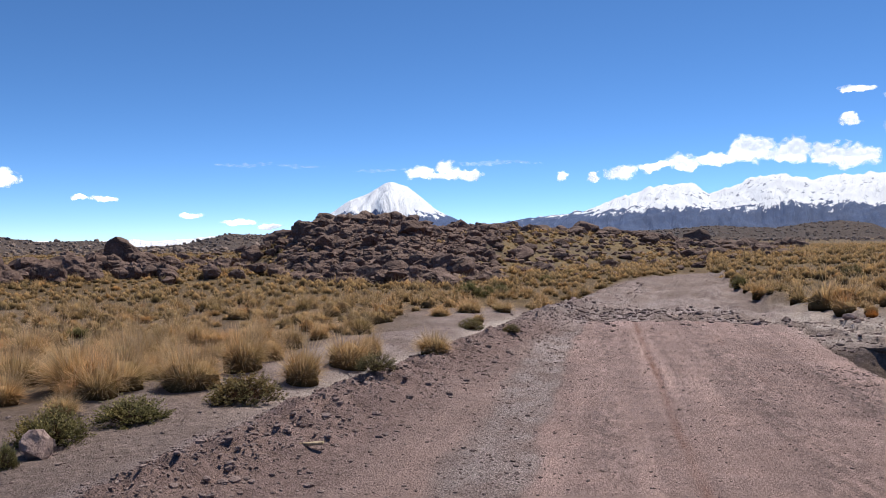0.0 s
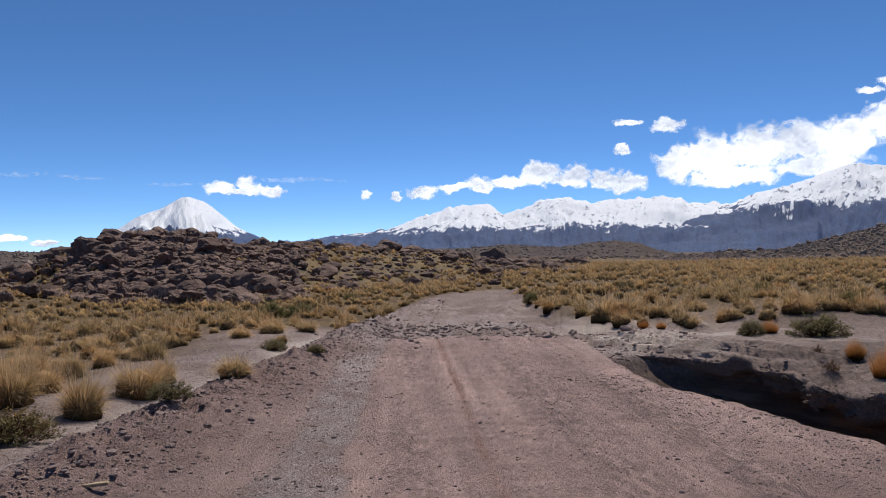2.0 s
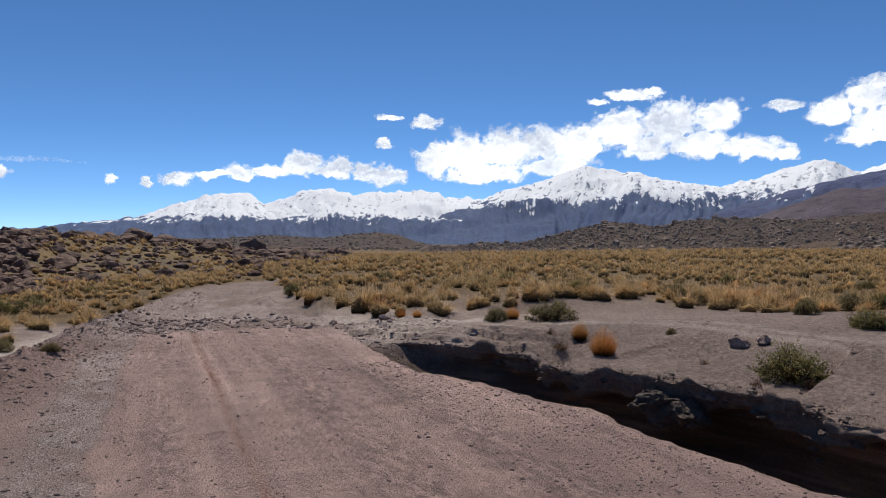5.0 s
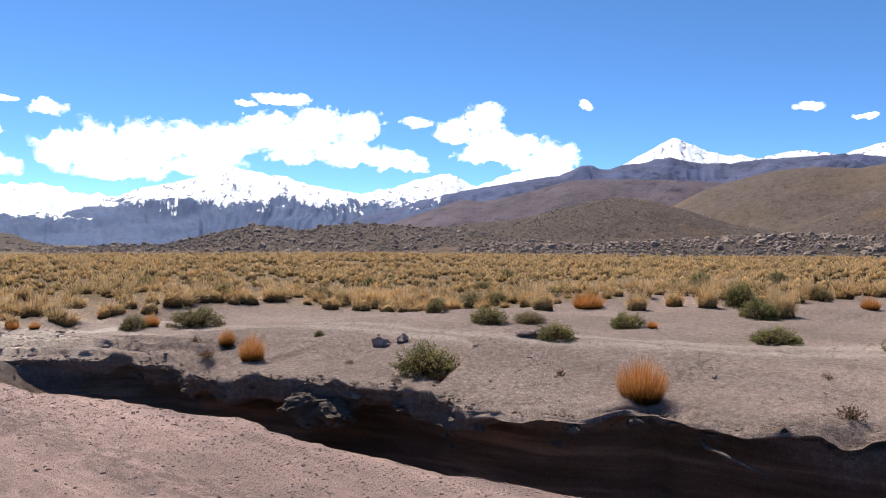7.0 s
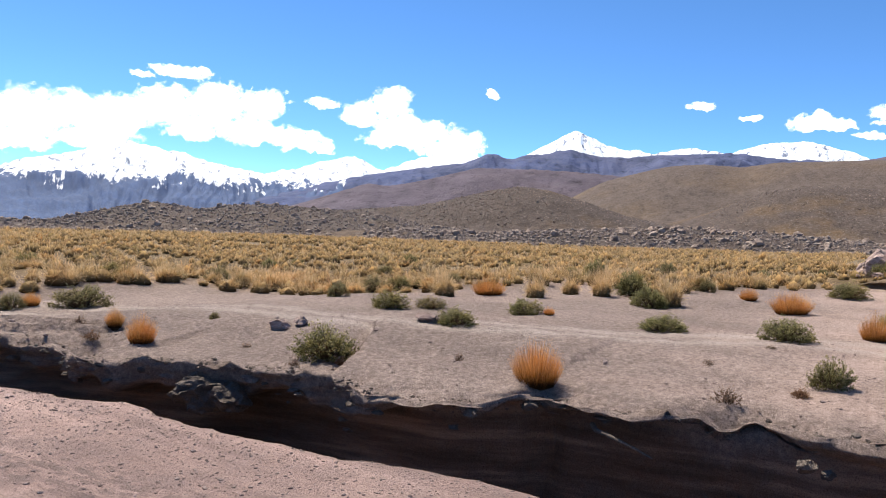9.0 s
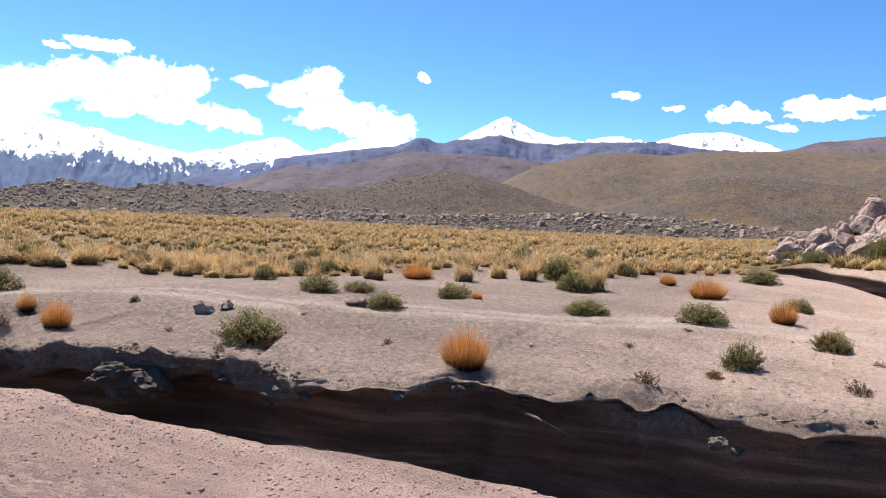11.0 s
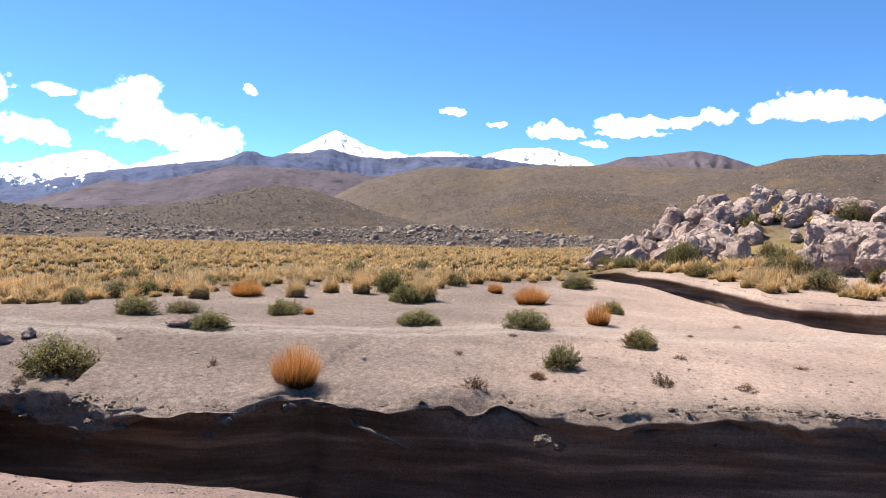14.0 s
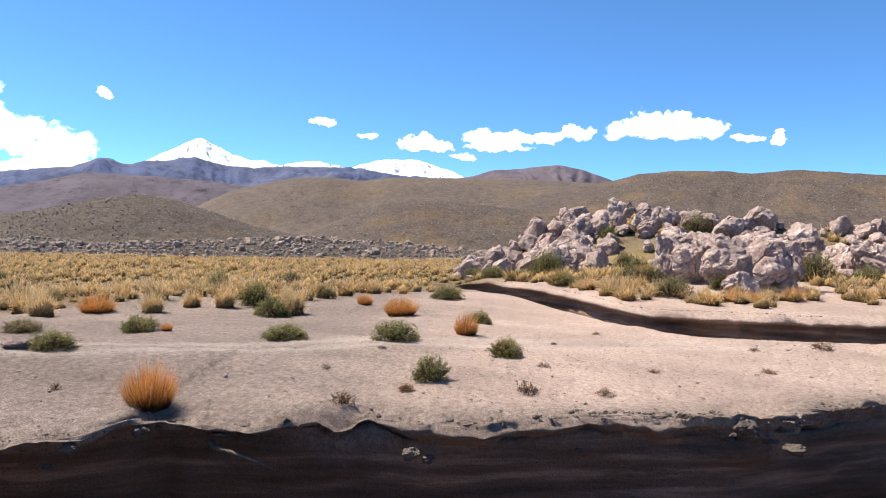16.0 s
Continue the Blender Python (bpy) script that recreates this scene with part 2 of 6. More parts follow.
def ground_material():
    m, t, b = nodes("desert_ground")
    p = world_pos(t)

    def attr(name):
        n = t.nodes.new("ShaderNodeAttribute")
        n.attribute_name = name
        return n.outputs["Fac"]
    big, mid, fine, grit = noise_of(t, p, 0.35, 4), noise_of(t, p, 2.2, 6), noise_of(t, p, 15, 9, 0.78), noise_of(t, p, 70, 4, 0.75)
    sand = ramp(t, fine, [(0.28, (0.078, 0.059, 0.051)), (0.5, (0.196, 0.150, 0.130)), (0.72, (0.345, 0.268, 0.234))])
    pink = ramp(t, fine, [(0.28, (0.168, 0.121, 0.102)), (0.5, (0.35, 0.257, 0.217)), (0.72, (0.48, 0.364, 0.312))])
    col = mix(t, attr("pink"), sand, pink)
    def drawn(sx, sy, detail, rough):
        long = t.nodes.new("ShaderNodeMapping")
        long.inputs["Scale"].default_value = (sx, sy, 1)
        t.links.new(p, long.inputs[0])
        return noise_of(t, long.outputs[0], 1.0, detail, rough)
    lane, cross, scuff = drawn(3.2, 0.16, 5, 0.6), drawn(1.2, 3.6, 6, 0.7), drawn(11.0, 4.0, 6, 0.72)
    red = ramp(t, lane, [(0.30, (0.23, 0.162, 0.143)), (0.46, (0.32, 0.226, 0.199)), (0.56, (0.375, 0.264, 0.230)), (0.70, (0.47, 0.328, 0.282))])
    red = mix(t, ramp(t, mid, [(0.45, (0, 0, 0)), (0.66, (0.5, 0.5, 0.5))]), red, (0.43, 0.29, 0.245))
    red = mix(t, ramp(t, cross, [(0.34, (0.35, 0.35, 0.35)), (0.48, (0, 0, 0))]), red, (0.22, 0.158, 0.142))
    clods = maths(t, "MULTIPLY", ramp(t, scuff, [(0.44, (0, 0, 0)), (0.56, (1, 1, 1))]), maths(t, "ADD", maths(t, "MULTIPLY", attr("loose"), 0.7), 0.04), True)
    red = mix(t, clods, red, (0.165, 0.12, 0.109))
    red = mix(t, attr("rut"), red, (0.215, 0.115, 0.088))
    col = mix(t, attr("road"), col, red)
    grav = ramp(t, grit, [(0.3, (0.12, 0.098, 0.091)), (0.5, (0.28, 0.23, 0.212)), (0.7, (0.48, 0.405, 0.375))])
    grav = mix(t, ramp(t, mid, [(0.4, (0, 0, 0)), (0.7, (0.7, 0.7, 0.7))]), grav, (0.185, 0.125, 0.107))
    col = mix(t, attr("gravel"), col, grav)
    rubble = ramp(t, fine, [(0.28, (0.115, 0.076, 0.066)), (0.5, (0.225, 0.154, 0.134)), (0.72, (0.38, 0.272, 0.24))])
    col = mix(t, attr("rubble"), col, rubble)
    pale = ramp(t, fine, [(0.3, (0.30, 0.25, 0.22)), (0.7, (0.52, 0.45, 0.40))])
    col = mix(t, attr("wash"), col, pale)
    soil = ramp(t, mid, [(0.3, (0.085, 0.060, 0.036)), (0.55, (0.15, 0.102, 0.052)), (0.75, (0.22, 0.15, 0.074))])
    col = mix(t, attr("soil"), col, soil)
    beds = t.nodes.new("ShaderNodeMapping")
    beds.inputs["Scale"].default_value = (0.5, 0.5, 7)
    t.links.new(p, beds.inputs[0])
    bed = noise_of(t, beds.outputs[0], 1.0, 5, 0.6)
    # bedded brown earth, with the ditch's shade darkened into it
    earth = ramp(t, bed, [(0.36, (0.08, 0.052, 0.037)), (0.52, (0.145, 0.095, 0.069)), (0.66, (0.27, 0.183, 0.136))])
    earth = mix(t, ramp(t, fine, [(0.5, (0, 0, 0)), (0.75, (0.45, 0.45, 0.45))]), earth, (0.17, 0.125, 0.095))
    col = mix(t, attr("shaded_earth"), col, earth)
    stain = ramp(t, big, [(0.35, (0.88, 0.86, 0.85)), (0.65, (1.20, 1.18, 1.17))])
    col = mix(t, 1.0, col, stain, "MULTIPLY")
    peb = add(t, "TexVoronoi", Scale=38.0)
    t.links.new(p, peb.inputs["Vector"])
    dot = ramp(t, peb.outputs["Distance"], [(0.16, (1, 1, 1)), (0.34, (0, 0, 0))])
    shade = ramp(t, peb.outputs["Color"], [(0.35, (0.62, 0.6, 0.6)), (0.55, (1.0, 1.0, 1.0)), (0.8, (1.3, 1.28, 1.26))])
    col = mix(t, maths(t, "MULTIPLY", dot, maths(t, "SUBTRACT", 0.75, maths(t, "MULTIPLY", attr("road"), 0.5))), col, mix(t, 1.0, col, shade, "MULTIPLY"))
    speck = ramp(t, grit, [(0.3, (0.74, 0.71, 0.70)), (0.5, (1.2, 1.19, 1.18)), (0.68, (1.58, 1.57, 1.56))])
    quiet = maths(t, "ADD", maths(t, "MULTIPLY", attr("road"), 0.45), maths(t, "MULTIPLY", attr("soil"), 0.7), True)
    col = mix(t, maths(t, "SUBTRACT", 1.0, quiet), col, speck, "MULTIPLY")
    t.links.new(col, b.inputs["Base Color"])
    b.inputs["Roughness"].default_value = 0.95
    b.inputs["Specular IOR Level"].default_value = 0.15
    bump(t, b, mix(t, 0.2, mix(t, 0.45, fine, grit), dot), 1.0, 0.075)
    return m


def hill_material(name, earth, grass, stone, cover=0.5, grain=0.6, patch=0.03):
    """Earth with grass cover in patches and stone specks; the sizes are 1 / metres."""
    m, t, b = nodes(name)
    p = world_pos(t)
    big, mid, fine = noise_of(t, p, patch, 5), noise_of(t, p, grain * 0.3, 5), noise_of(t, p, grain, 6, 0.75)
    a = ramp(t, mid, [(0.3, tuple(0.7 * v for v in earth)), (0.7, tuple(1.25 * v for v in earth))])
    g = ramp(t, mid, [(0.3, tuple(0.75 * v for v in grass)), (0.7, tuple(1.2 * v for v in grass))])
    col = mix(t, ramp(t, big, [(cover - 0.08, (0, 0, 0)), (cover + 0.1, (1, 1, 1))]), a, g)
    col = mix(t, ramp(t, fine, [(0.52, (0, 0, 0)), (0.64, (0.9, 0.9, 0.9))]), col, stone)
    col = mix(t, ramp(t, fine, [(0.32, (0.8, 0.8, 0.8)), (0.46, (0, 0, 0))]), col, tuple(0.3 * v for v in earth))
    t.links.new(col, b.inputs["Base Color"])
    b.inputs["Roughness"].default_value = 0.95
    b.inputs["Specular IOR Level"].default_value = 0.1
    bump(t, b, fine, 0.7, 0.5 / grain)
    return m


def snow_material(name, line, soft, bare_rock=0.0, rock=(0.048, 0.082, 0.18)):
    """Rock tinted with haze blue below, snow above the height `line`, with bare streaks down the slope."""
    m, t, b = nodes(name)
    p = world_pos(t)
    sep = t.nodes.new("ShaderNodeSeparateXYZ")
    t.links.new(p, sep.inputs[0])
    # across the slope, down the slope, height
    squash = t.nodes.new("ShaderNodeCombineXYZ")
    away = maths(t, "POWER", maths(t, "ADD", maths(t, "POWER", sep.outputs[0], 2), maths(t, "POWER", sep.outputs[1], 2)), 0.5)
    t.links.new(maths(t, "MULTIPLY", maths(t, "ARCTAN2", sep.outputs[0], sep.outputs[1]), 4200), squash.inputs[0])
    t.links.new(maths(t, "MULTIPLY", away, 0.35), squash.inputs[1])
    t.links.new(maths(t, "MULTIPLY", sep.outputs[2], 0.26), squash.inputs[2])
    chute = t.nodes.new("ShaderNodeVectorMath")
    chute.operation = "MULTIPLY"
    chute.inputs[1].default_value = (1, 0.6, 0.6)
    t.links.new(squash.outputs[0], chute.inputs[0])
    streak, fine, big = noise_of(t, chute.outputs[0], 0.036, 10, 0.72), noise_of(t, squash.outputs[0], 0.034, 9, 0.7), noise_of(t, p, 0.006, 4)
    level = maths(t, "SUBTRACT", sep.outputs[2], line)
    level = maths(t, "DIVIDE", level, soft)
    jig = maths(t, "MULTIPLY", maths(t, "SUBTRACT", streak, 0.5), 4.5)
    at = t.nodes.new("ShaderNodeAttribute")
    at.attribute_name = "cut"
    level = maths(t, "ADD", level, maths(t, "MULTIPLY", maths(t, "SUBTRACT", at.outputs["Fac"], 0.24), 1.1))
    level = maths(t, "ADD", maths(t, "ADD", level, jig), maths(t, "MULTIPLY", maths(t, "SUBTRACT", big, 0.5), 4.0))
    cover = maths(t, "MULTIPLY", level, 3.5, True)
    thin = maths(t, "ADD", fine, maths(t, "MULTIPLY", at.outputs["Fac"], 0.35))
    bare = ramp(t, thin, [(0.42 + bare_rock, (0.85, 0.85, 0.85)), (0.50 + bare_rock, (0, 0, 0))])
    # distance haze is put into the rock as blue base tones
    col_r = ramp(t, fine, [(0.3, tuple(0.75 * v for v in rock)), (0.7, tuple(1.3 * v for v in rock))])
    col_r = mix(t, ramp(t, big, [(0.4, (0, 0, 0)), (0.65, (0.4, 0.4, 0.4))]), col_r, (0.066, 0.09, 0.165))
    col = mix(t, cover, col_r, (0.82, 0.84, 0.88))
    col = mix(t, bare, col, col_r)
    t.links.new(col, b.inputs["Base Color"])
    b.inputs["Roughness"].default_value = 0.8
    b.inputs["Specular IOR Level"].default_value = 0.15
    bump(t, b, streak, 0.7, 22)
    return m


def plant_material(name, low, mid, tip, through=0.4, spread=0.25):
    """Leaves and blades: colour from foot to tip, each blade and each plant a little different, light shining through."""
    m = bpy.data.materials.new(name)
    m.use_nodes = True
    t = m.node_tree
    t.nodes.clear()
    out = t.nodes.new("ShaderNodeOutputMaterial")
    geo = t.nodes.new("ShaderNodeNewGeometry")
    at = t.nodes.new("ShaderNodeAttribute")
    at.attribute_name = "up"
    # own tone from foot to tip; on grass the low stop also darkens for shade
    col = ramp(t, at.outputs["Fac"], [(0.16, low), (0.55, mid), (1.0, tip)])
    vary = ramp(t, geo.outputs["Random Per Island"], [(0.0, (1 - spread, 1 - spread, 1 - spread)), (1.0, (1 + spread, 1 + spread * 0.8, 1 + spread * 0.5))])
    col = mix(t, 1.0, col, vary, "MULTIPLY")
    patch = ramp(t, noise_of(t, geo.outputs["Position"], 1.1, 3), [(0.3, (0.74, 0.78, 0.70)), (0.47, (1.0, 1.0, 1.0)), (0.6, (1.12, 1.03, 0.92)), (0.72, (1.05, 0.76, 0.55))])
    col = mix(t, 0.9, col, patch, "MULTIPLY")
    d = t.nodes.new("ShaderNodeBsdfDiffuse")
    tr = t.nodes.new("ShaderNodeBsdfTranslucent")
    mx = t.nodes.new("ShaderNodeMixShader")
    mx.inputs[0].default_value = through
    t.links.new(col, d.inputs[0])
    t.links.new(col, tr.inputs[0])
    t.links.new(d.outputs[0], mx.inputs[1])
    t.links.new(tr.outputs[0], mx.inputs[2])
    t.links.new(mx.outputs[0], out.inputs[0])
    return m


MAT_GROUND = ground_material()
# grass feet: brownish base tone, darkened further in place of shade
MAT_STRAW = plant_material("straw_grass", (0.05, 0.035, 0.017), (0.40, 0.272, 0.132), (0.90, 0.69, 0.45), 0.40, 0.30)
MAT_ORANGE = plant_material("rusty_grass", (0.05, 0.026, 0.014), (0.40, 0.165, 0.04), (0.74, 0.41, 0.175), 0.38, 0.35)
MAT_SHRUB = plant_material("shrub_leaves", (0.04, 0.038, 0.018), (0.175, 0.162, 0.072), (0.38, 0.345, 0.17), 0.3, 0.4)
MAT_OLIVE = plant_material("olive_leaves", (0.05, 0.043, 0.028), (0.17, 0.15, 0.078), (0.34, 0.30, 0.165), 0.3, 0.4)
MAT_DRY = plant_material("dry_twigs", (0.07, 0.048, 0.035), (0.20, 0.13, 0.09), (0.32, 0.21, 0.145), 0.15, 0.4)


def cloud_material():
    """Vapour far off, its scattered sunlight added as a glow: white billows whose rims thin out to nothing."""
    m, t, b = nodes("glowing_cloud")
    at = t.nodes.new("ShaderNodeAttribute")
    at.attribute_name = "thick"
    b.inputs["Base Color"].default_value = (0.5, 0.5, 0.5, 1)
    b.inputs["Roughness"].default_value = 1.0
    b.inputs["Specular IOR Level"].default_value = 0.0
    # grey patches in the glow stand for the clouds' own shade
    glow = ramp(t, noise_of(t, world_pos(t), 0.0036, 3, 0.5), [(0.40, (0.62, 0.65, 0.71)), (0.55, (1.0, 1.0, 1.0))])
    t.links.new(glow, b.inputs["Emission Color"])
    b.inputs["Emission Strength"].default_value = 0.98
    clear = t.nodes.new("ShaderNodeBsdfTransparent")
    mx = t.nodes.new("ShaderNodeMixShader")
    wisp = maths(t, "MULTIPLY", maths(t, "SUBTRACT", noise_of(t, world_pos(t), 0.03, 6, 0.6), 0.5), 0.38)
    edge = ramp(t, maths(t, "ADD", at.outputs["Fac"], wisp), [(0.03, (0, 0, 0)), (0.18, (0.4, 0.4, 0.4)), (0.38, (1, 1, 1))])
    t.links.new(edge, mx.inputs[0])
    t.links.new(clear.outputs[0], mx.inputs[1])
    t.links.new(b.outputs[0], mx.inputs[2])
    t.links.new(mx.outputs[0], t.nodes["Material Output"].inputs[0])
    return m


MAT_CLOUD = cloud_material()


# ---- mesh helpers ----
def mesh_np(name, verts, faces, material, up=None, smooth=True, attrs=()):
    """A mesh from arrays; all faces have the same number of corners."""
    me = bpy.data.meshes.new(name)
    verts, faces = np.asarray(verts, np.float32), np.asarray(faces, np.int32)
    n, k = faces.shape
    me.vertices.add(len(verts))
    me.vertices.foreach_set("co", verts.ravel())
    me.loops.add(n * k)
    me.loops.foreach_set("vertex_index", faces.ravel())
    me.polygons.add(n)
    me.polygons.foreach_set("loop_start", np.arange(0, n * k, k, dtype=np.int32))
    me.polygons.foreach_set("use_smooth", np.full(n, smooth))
    for key, values in (*attrs, *((("up", up),) if up is not None else ())):
        me.attributes.new(key, "FLOAT", "POINT").data.foreach_set("value", np.asarray(values, np.float32).ravel())
    me.update(calc_edges=True)
    me.validate()
    me.materials.append(material)
    return me


def grid_faces(rows, cols):
    i = np.arange((rows - 1) * cols).reshape(rows - 1, cols)[:, :-1]
    return np.stack([i, i + 1, i + cols + 1, i + cols], -1).reshape(-1, 4)


def polar(az, r):
    return np.sin(np.radians(az)) * r, np.cos(np.radians(az)) * r


# ---- the ground: one sheet to the horizon ----
def spread(first, last, step, growth):
    out, v = [first], first
    while v < last:
        v += step
        step *= growth
        out.append(min(v, last))
    return np.array(out)


def build_ground():
    ahead = np.concatenate([np.arange(0, 11.5, 0.052), np.arange(11.5, 13, 0.07), 13 + spread(0, 4787, 0.09, 1.035)])
    behind = np.concatenate([np.arange(-9, -7.5, 0.09), np.arange(-7.5, 0, 0.056), ])
    Y = np.concatenate([-9 - spread(0.15, 4790, 0.15, 1.12)[::-1], behind, ahead])
    n = len(Y)
    xn, xf, dep, xg = x_near(Y)[:, None], x_far(Y)[:, None], ditch_depth(Y)[:, None], x_gully(Y)[:, None]
    Yc = Y[:, None]
    left = -np.concatenate([np.arange(0, 6, 0.05), 6 + spread(0, 4, 0.07, 1.02), 10 + spread(0.15, 4780, 0.17, 1.09)])[::-1]
    X, Z, bared = [], [], []

    def put(x, z, c=0.0):
        X.append(x + 0 * z), Z.append(z + 0 * x), bared.append(c + 0 * (x + z))
    xl = xn + left[None, :]
    put(xl, ground(xl, Yc + 0 * xl))
    top_n, top_f = ground(xn, Yc), ground(xf, Yc)
    sunk = np.clip(dep / 0.2, 0, 1)
    for u in (0.3, 0.7, 1.0):                                  # near wall
        put(xn + 0.10 * u * dep, sunk * (top_n * (1 - u) + (top_f - dep) * u) + (1 - sunk) * top_n)
    for u in np.linspace(0.06, 0.94, 14):                      # ditch floor
        x = xn + 0.10 * dep + (xf + 0.35 * dep - xn - 0.10 * dep) * u
        put(x, sunk * (top_f - dep + dep * (0.10 * fbm(x * 1.7, Yc * 1.1, 3, 91) + 0.16 * sstep(0.55, 1.0, u) + 0.10 * sstep(0.25, 0.0, u))) + (1 - sunk) * ground(x, Yc))
    # far wall, from the foot up: hollow, underside of the crust, crumbling crust
    one = np.minimum(dep, 1.0)
    rim = one * np.clip(0.055 + 0.25 * sstep(4.4, 5.3, Yc) + 0.16 * sstep(1.4, 1.05, Yc) + (0.09 + 0.10 * sstep(4.2, 5.2, Yc)) * fbm(Yc * 1.6, Yc * 0, 5, 18), 0.03, 0.42)
    shut = sstep(1.2, 3.6, Yc)
    hollow = 0.16 + 0.44 * shut + 0.10 * fbm(Yc * 0.7, Yc * 0, 3, 16)
    xs = np.mean([x_far(Y + d) for d in np.linspace(-0.7, 0.7, 15)], 0)[:, None]
    xs = np.where(Yc < 10, np.maximum(xs, xf - 0.15), xf)
    for u in np.linspace(0.0, 1.0, 14):
        z = top_f - dep * 0.84 + (dep * 0.84 - rim) * u
        lay = 0.12 * vnoise(z * 11 + 0.4 * Yc, Yc * 0.5, 14) + 0.09 * fbm(Yc * 1.2, z * 6, 4, 15)
        put(xs + one * (hollow * sstep(0.0, 0.55, u) - (0.26 - 0.16 * shut) * (1 - u) + lay), z)
    for u in (0.35, 0.7):
        put(xs + (xf - xs) * u + one * (hollow + (0.07 - hollow) * u), top_f - rim - 0.02 * u)
    for u in np.linspace(0.0, 0.93, 15):
        z = top_f - rim * (1 - u)
        lump = 0.17 * fbm(Yc * 2.1, z * 6, 4, 19) + 0.07 * vnoise(Yc * 5, z * 13, 20) + 0.05 * vnoise(Yc * 8.5, z * 24, 24)
        out = np.interp(u, [0, 0.38, 0.5, 1.0], [0.10, -0.08, -0.13, 0.0])
        thin = sstep(5.4, 4.4, Yc) * sstep(-2.6, -1.6, Yc)
        out = out * (0.6 + 1.6 * rim) * thin + (0.12 * (1 - u) - 0.02) * (1 - thin)
        put(xf + one * out + one * lump * (1.0 - 0.6 * u), z + 0.03 * one * vnoise(Yc * 6, z * 0 + u * 5, 22))
    lip = spread(0.0, 4, 0.028, 1.025)
    k = len(lip)
    frac = np.linspace(0, 1, 46)[1:] ** 1.2
    wide = np.maximum(xg - 0.9 - xf - 4, 0.5)
    xb = np.concatenate([xf + lip[None, :], xf + 4 + wide * frac[None, :]], 1)
    crumb = 0.12 * fbm(xb * 4, Yc * 4, 4, 17) * sstep(0.6, 0.0, xb - xf) * np.minimum(dep * 2, 1)
    put(xb, ground(xb, Yc + 0 * xb) + crumb)
    base = xf + 4 + wide
    for g in np.linspace(-0.85, 0.22, 9):
        put(base + 0.9 + g, ground(base + 0.9 + g, Yc), 0.25 * sstep(0.12, 0.2, g) * sstep(2.2, 0.6, Yc))
    low, high = ground(base + 1.12, Yc), ground(base + 1.42, Yc)   # the small gully's broken bank
    for u in np.linspace(0.04, 1.0, 13):
        z = low + (high - low) * u
        tall = np.clip((high - low) / 0.4, 0, 1.2)
        lump = 0.22 * fbm(Yc * 1.9, z * 4, 4, 25) + 0.14 * vnoise(Yc * 8, z * 11, 26) + 0.14 * (sstep(-0.08, 0.08, vnoise(Yc * 1.6, Yc * 0, 27)) - 0.5) + 0.09 * (sstep(-0.04, 0.04, vnoise(Yc * 4.2, Yc * 0, 28)) - 0.5)
        put(base + 1.28 + tall * (0.16 - 0.32 * sstep(0.74, 0.93, u) + lump * (0.25 + 0.75 * u) * (1 - 0.7 * sstep(0.86, 1.0, u))), z, 0.8 * tall * sstep(1.0, 0.85, u))
    for g in np.linspace(0.66, 1.3, 7):
        put(base + 0.9 + g, ground(base + 0.9 + g, Yc))
    xr = base + 2.3 + spread(0.1, 4700, 0.15, 1.07)[None, :]
    put(xr, ground(xr, Yc + 0 * xr))
    X, Z, bared = np.concatenate(X, 1), np.concatenate(Z, 1), np.concatenate(bared, 1)
    YY = Yc + 0 * X
    # soils
    r, az = np.hypot(X, YY), np.degrees(np.arctan2(X, YY))
    jag = 0.5 * fbm(X * 1.5, YY * 0.8, 4, 101)
    side_edge = X - np.interp(YY, [0, 9, 11.5, 14.6, 20], [-0.47, -0.44, -0.38, -0.13, 0.3]) + 0.10 * fbm(X * 2, YY * 1.2, 4, 102)
    road_end = 14.3 + 0.35 * np.exp(-((X - 0.7) / 0.5) ** 2) - 0.25 * np.abs(X - 1)
    road = sstep(-0.09, 0.05, side_edge) * sstep(0.06, -0.03, X - xn) * sstep(0.2, -0.2, YY - road_end + 0.7 * jag)
    b = X - x_berm(YY)
    strip = 0.35 * fbm(X * 2, YY * 1.2, 4, 104)
    gravel = np.maximum(sstep(-1.3, -0.8, b + jag) * sstep(0.75, 0.35, b + jag), sstep(-0.68, -0.42, side_edge + 0.4 * strip) * sstep(0.04, -0.08, side_edge)) * sstep(-1.3, -0.8, b + jag) * sstep(26, 18, YY)
    heap = sstep(-1.0, -0.5, b + jag) * sstep(0.8, 0.4, b + jag) * sstep(15, 11, YY)
    road, gravel = np.maximum(road, 0.45 * heap), gravel * (1 - 0.2 * heap)
    road = np.maximum(road, 0.62 * sstep(0.3, 0.55, b + 0.5 * jag) * sstep(-0.45, -0.65, side_edge + 0.4 * strip) * sstep(12, 8.5, YY))
    rough = sstep(14.2, 14.8, YY + jag) * sstep(34, 20, YY) * sstep(-0.8, 0, b) * sstep(1.5, 0, X - xn) * sstep(-0.3, 0.15, fbm(X * 1.3, YY * 0.7, 4, 103))
    flat = 0.75 * sstep(-3.6, -2.8, b + jag) * sstep(-1.0, -1.5, b) * sstep(5, 8, YY) * sstep(24, 18, YY) * sstep(-0.25, 0.1, fbm(X * 0.8, YY * 0.8, 4, 109))
    gravel = np.clip(np.maximum(np.maximum(gravel, rough), flat), 0, 1)
    wash = np.exp(-((b + 1.1 + 0.35 * vnoise(YY * 0.4, YY * 0, 6)) / 0.36) ** 2) * sstep(6, 9, YY) * sstep(26, 18, YY)
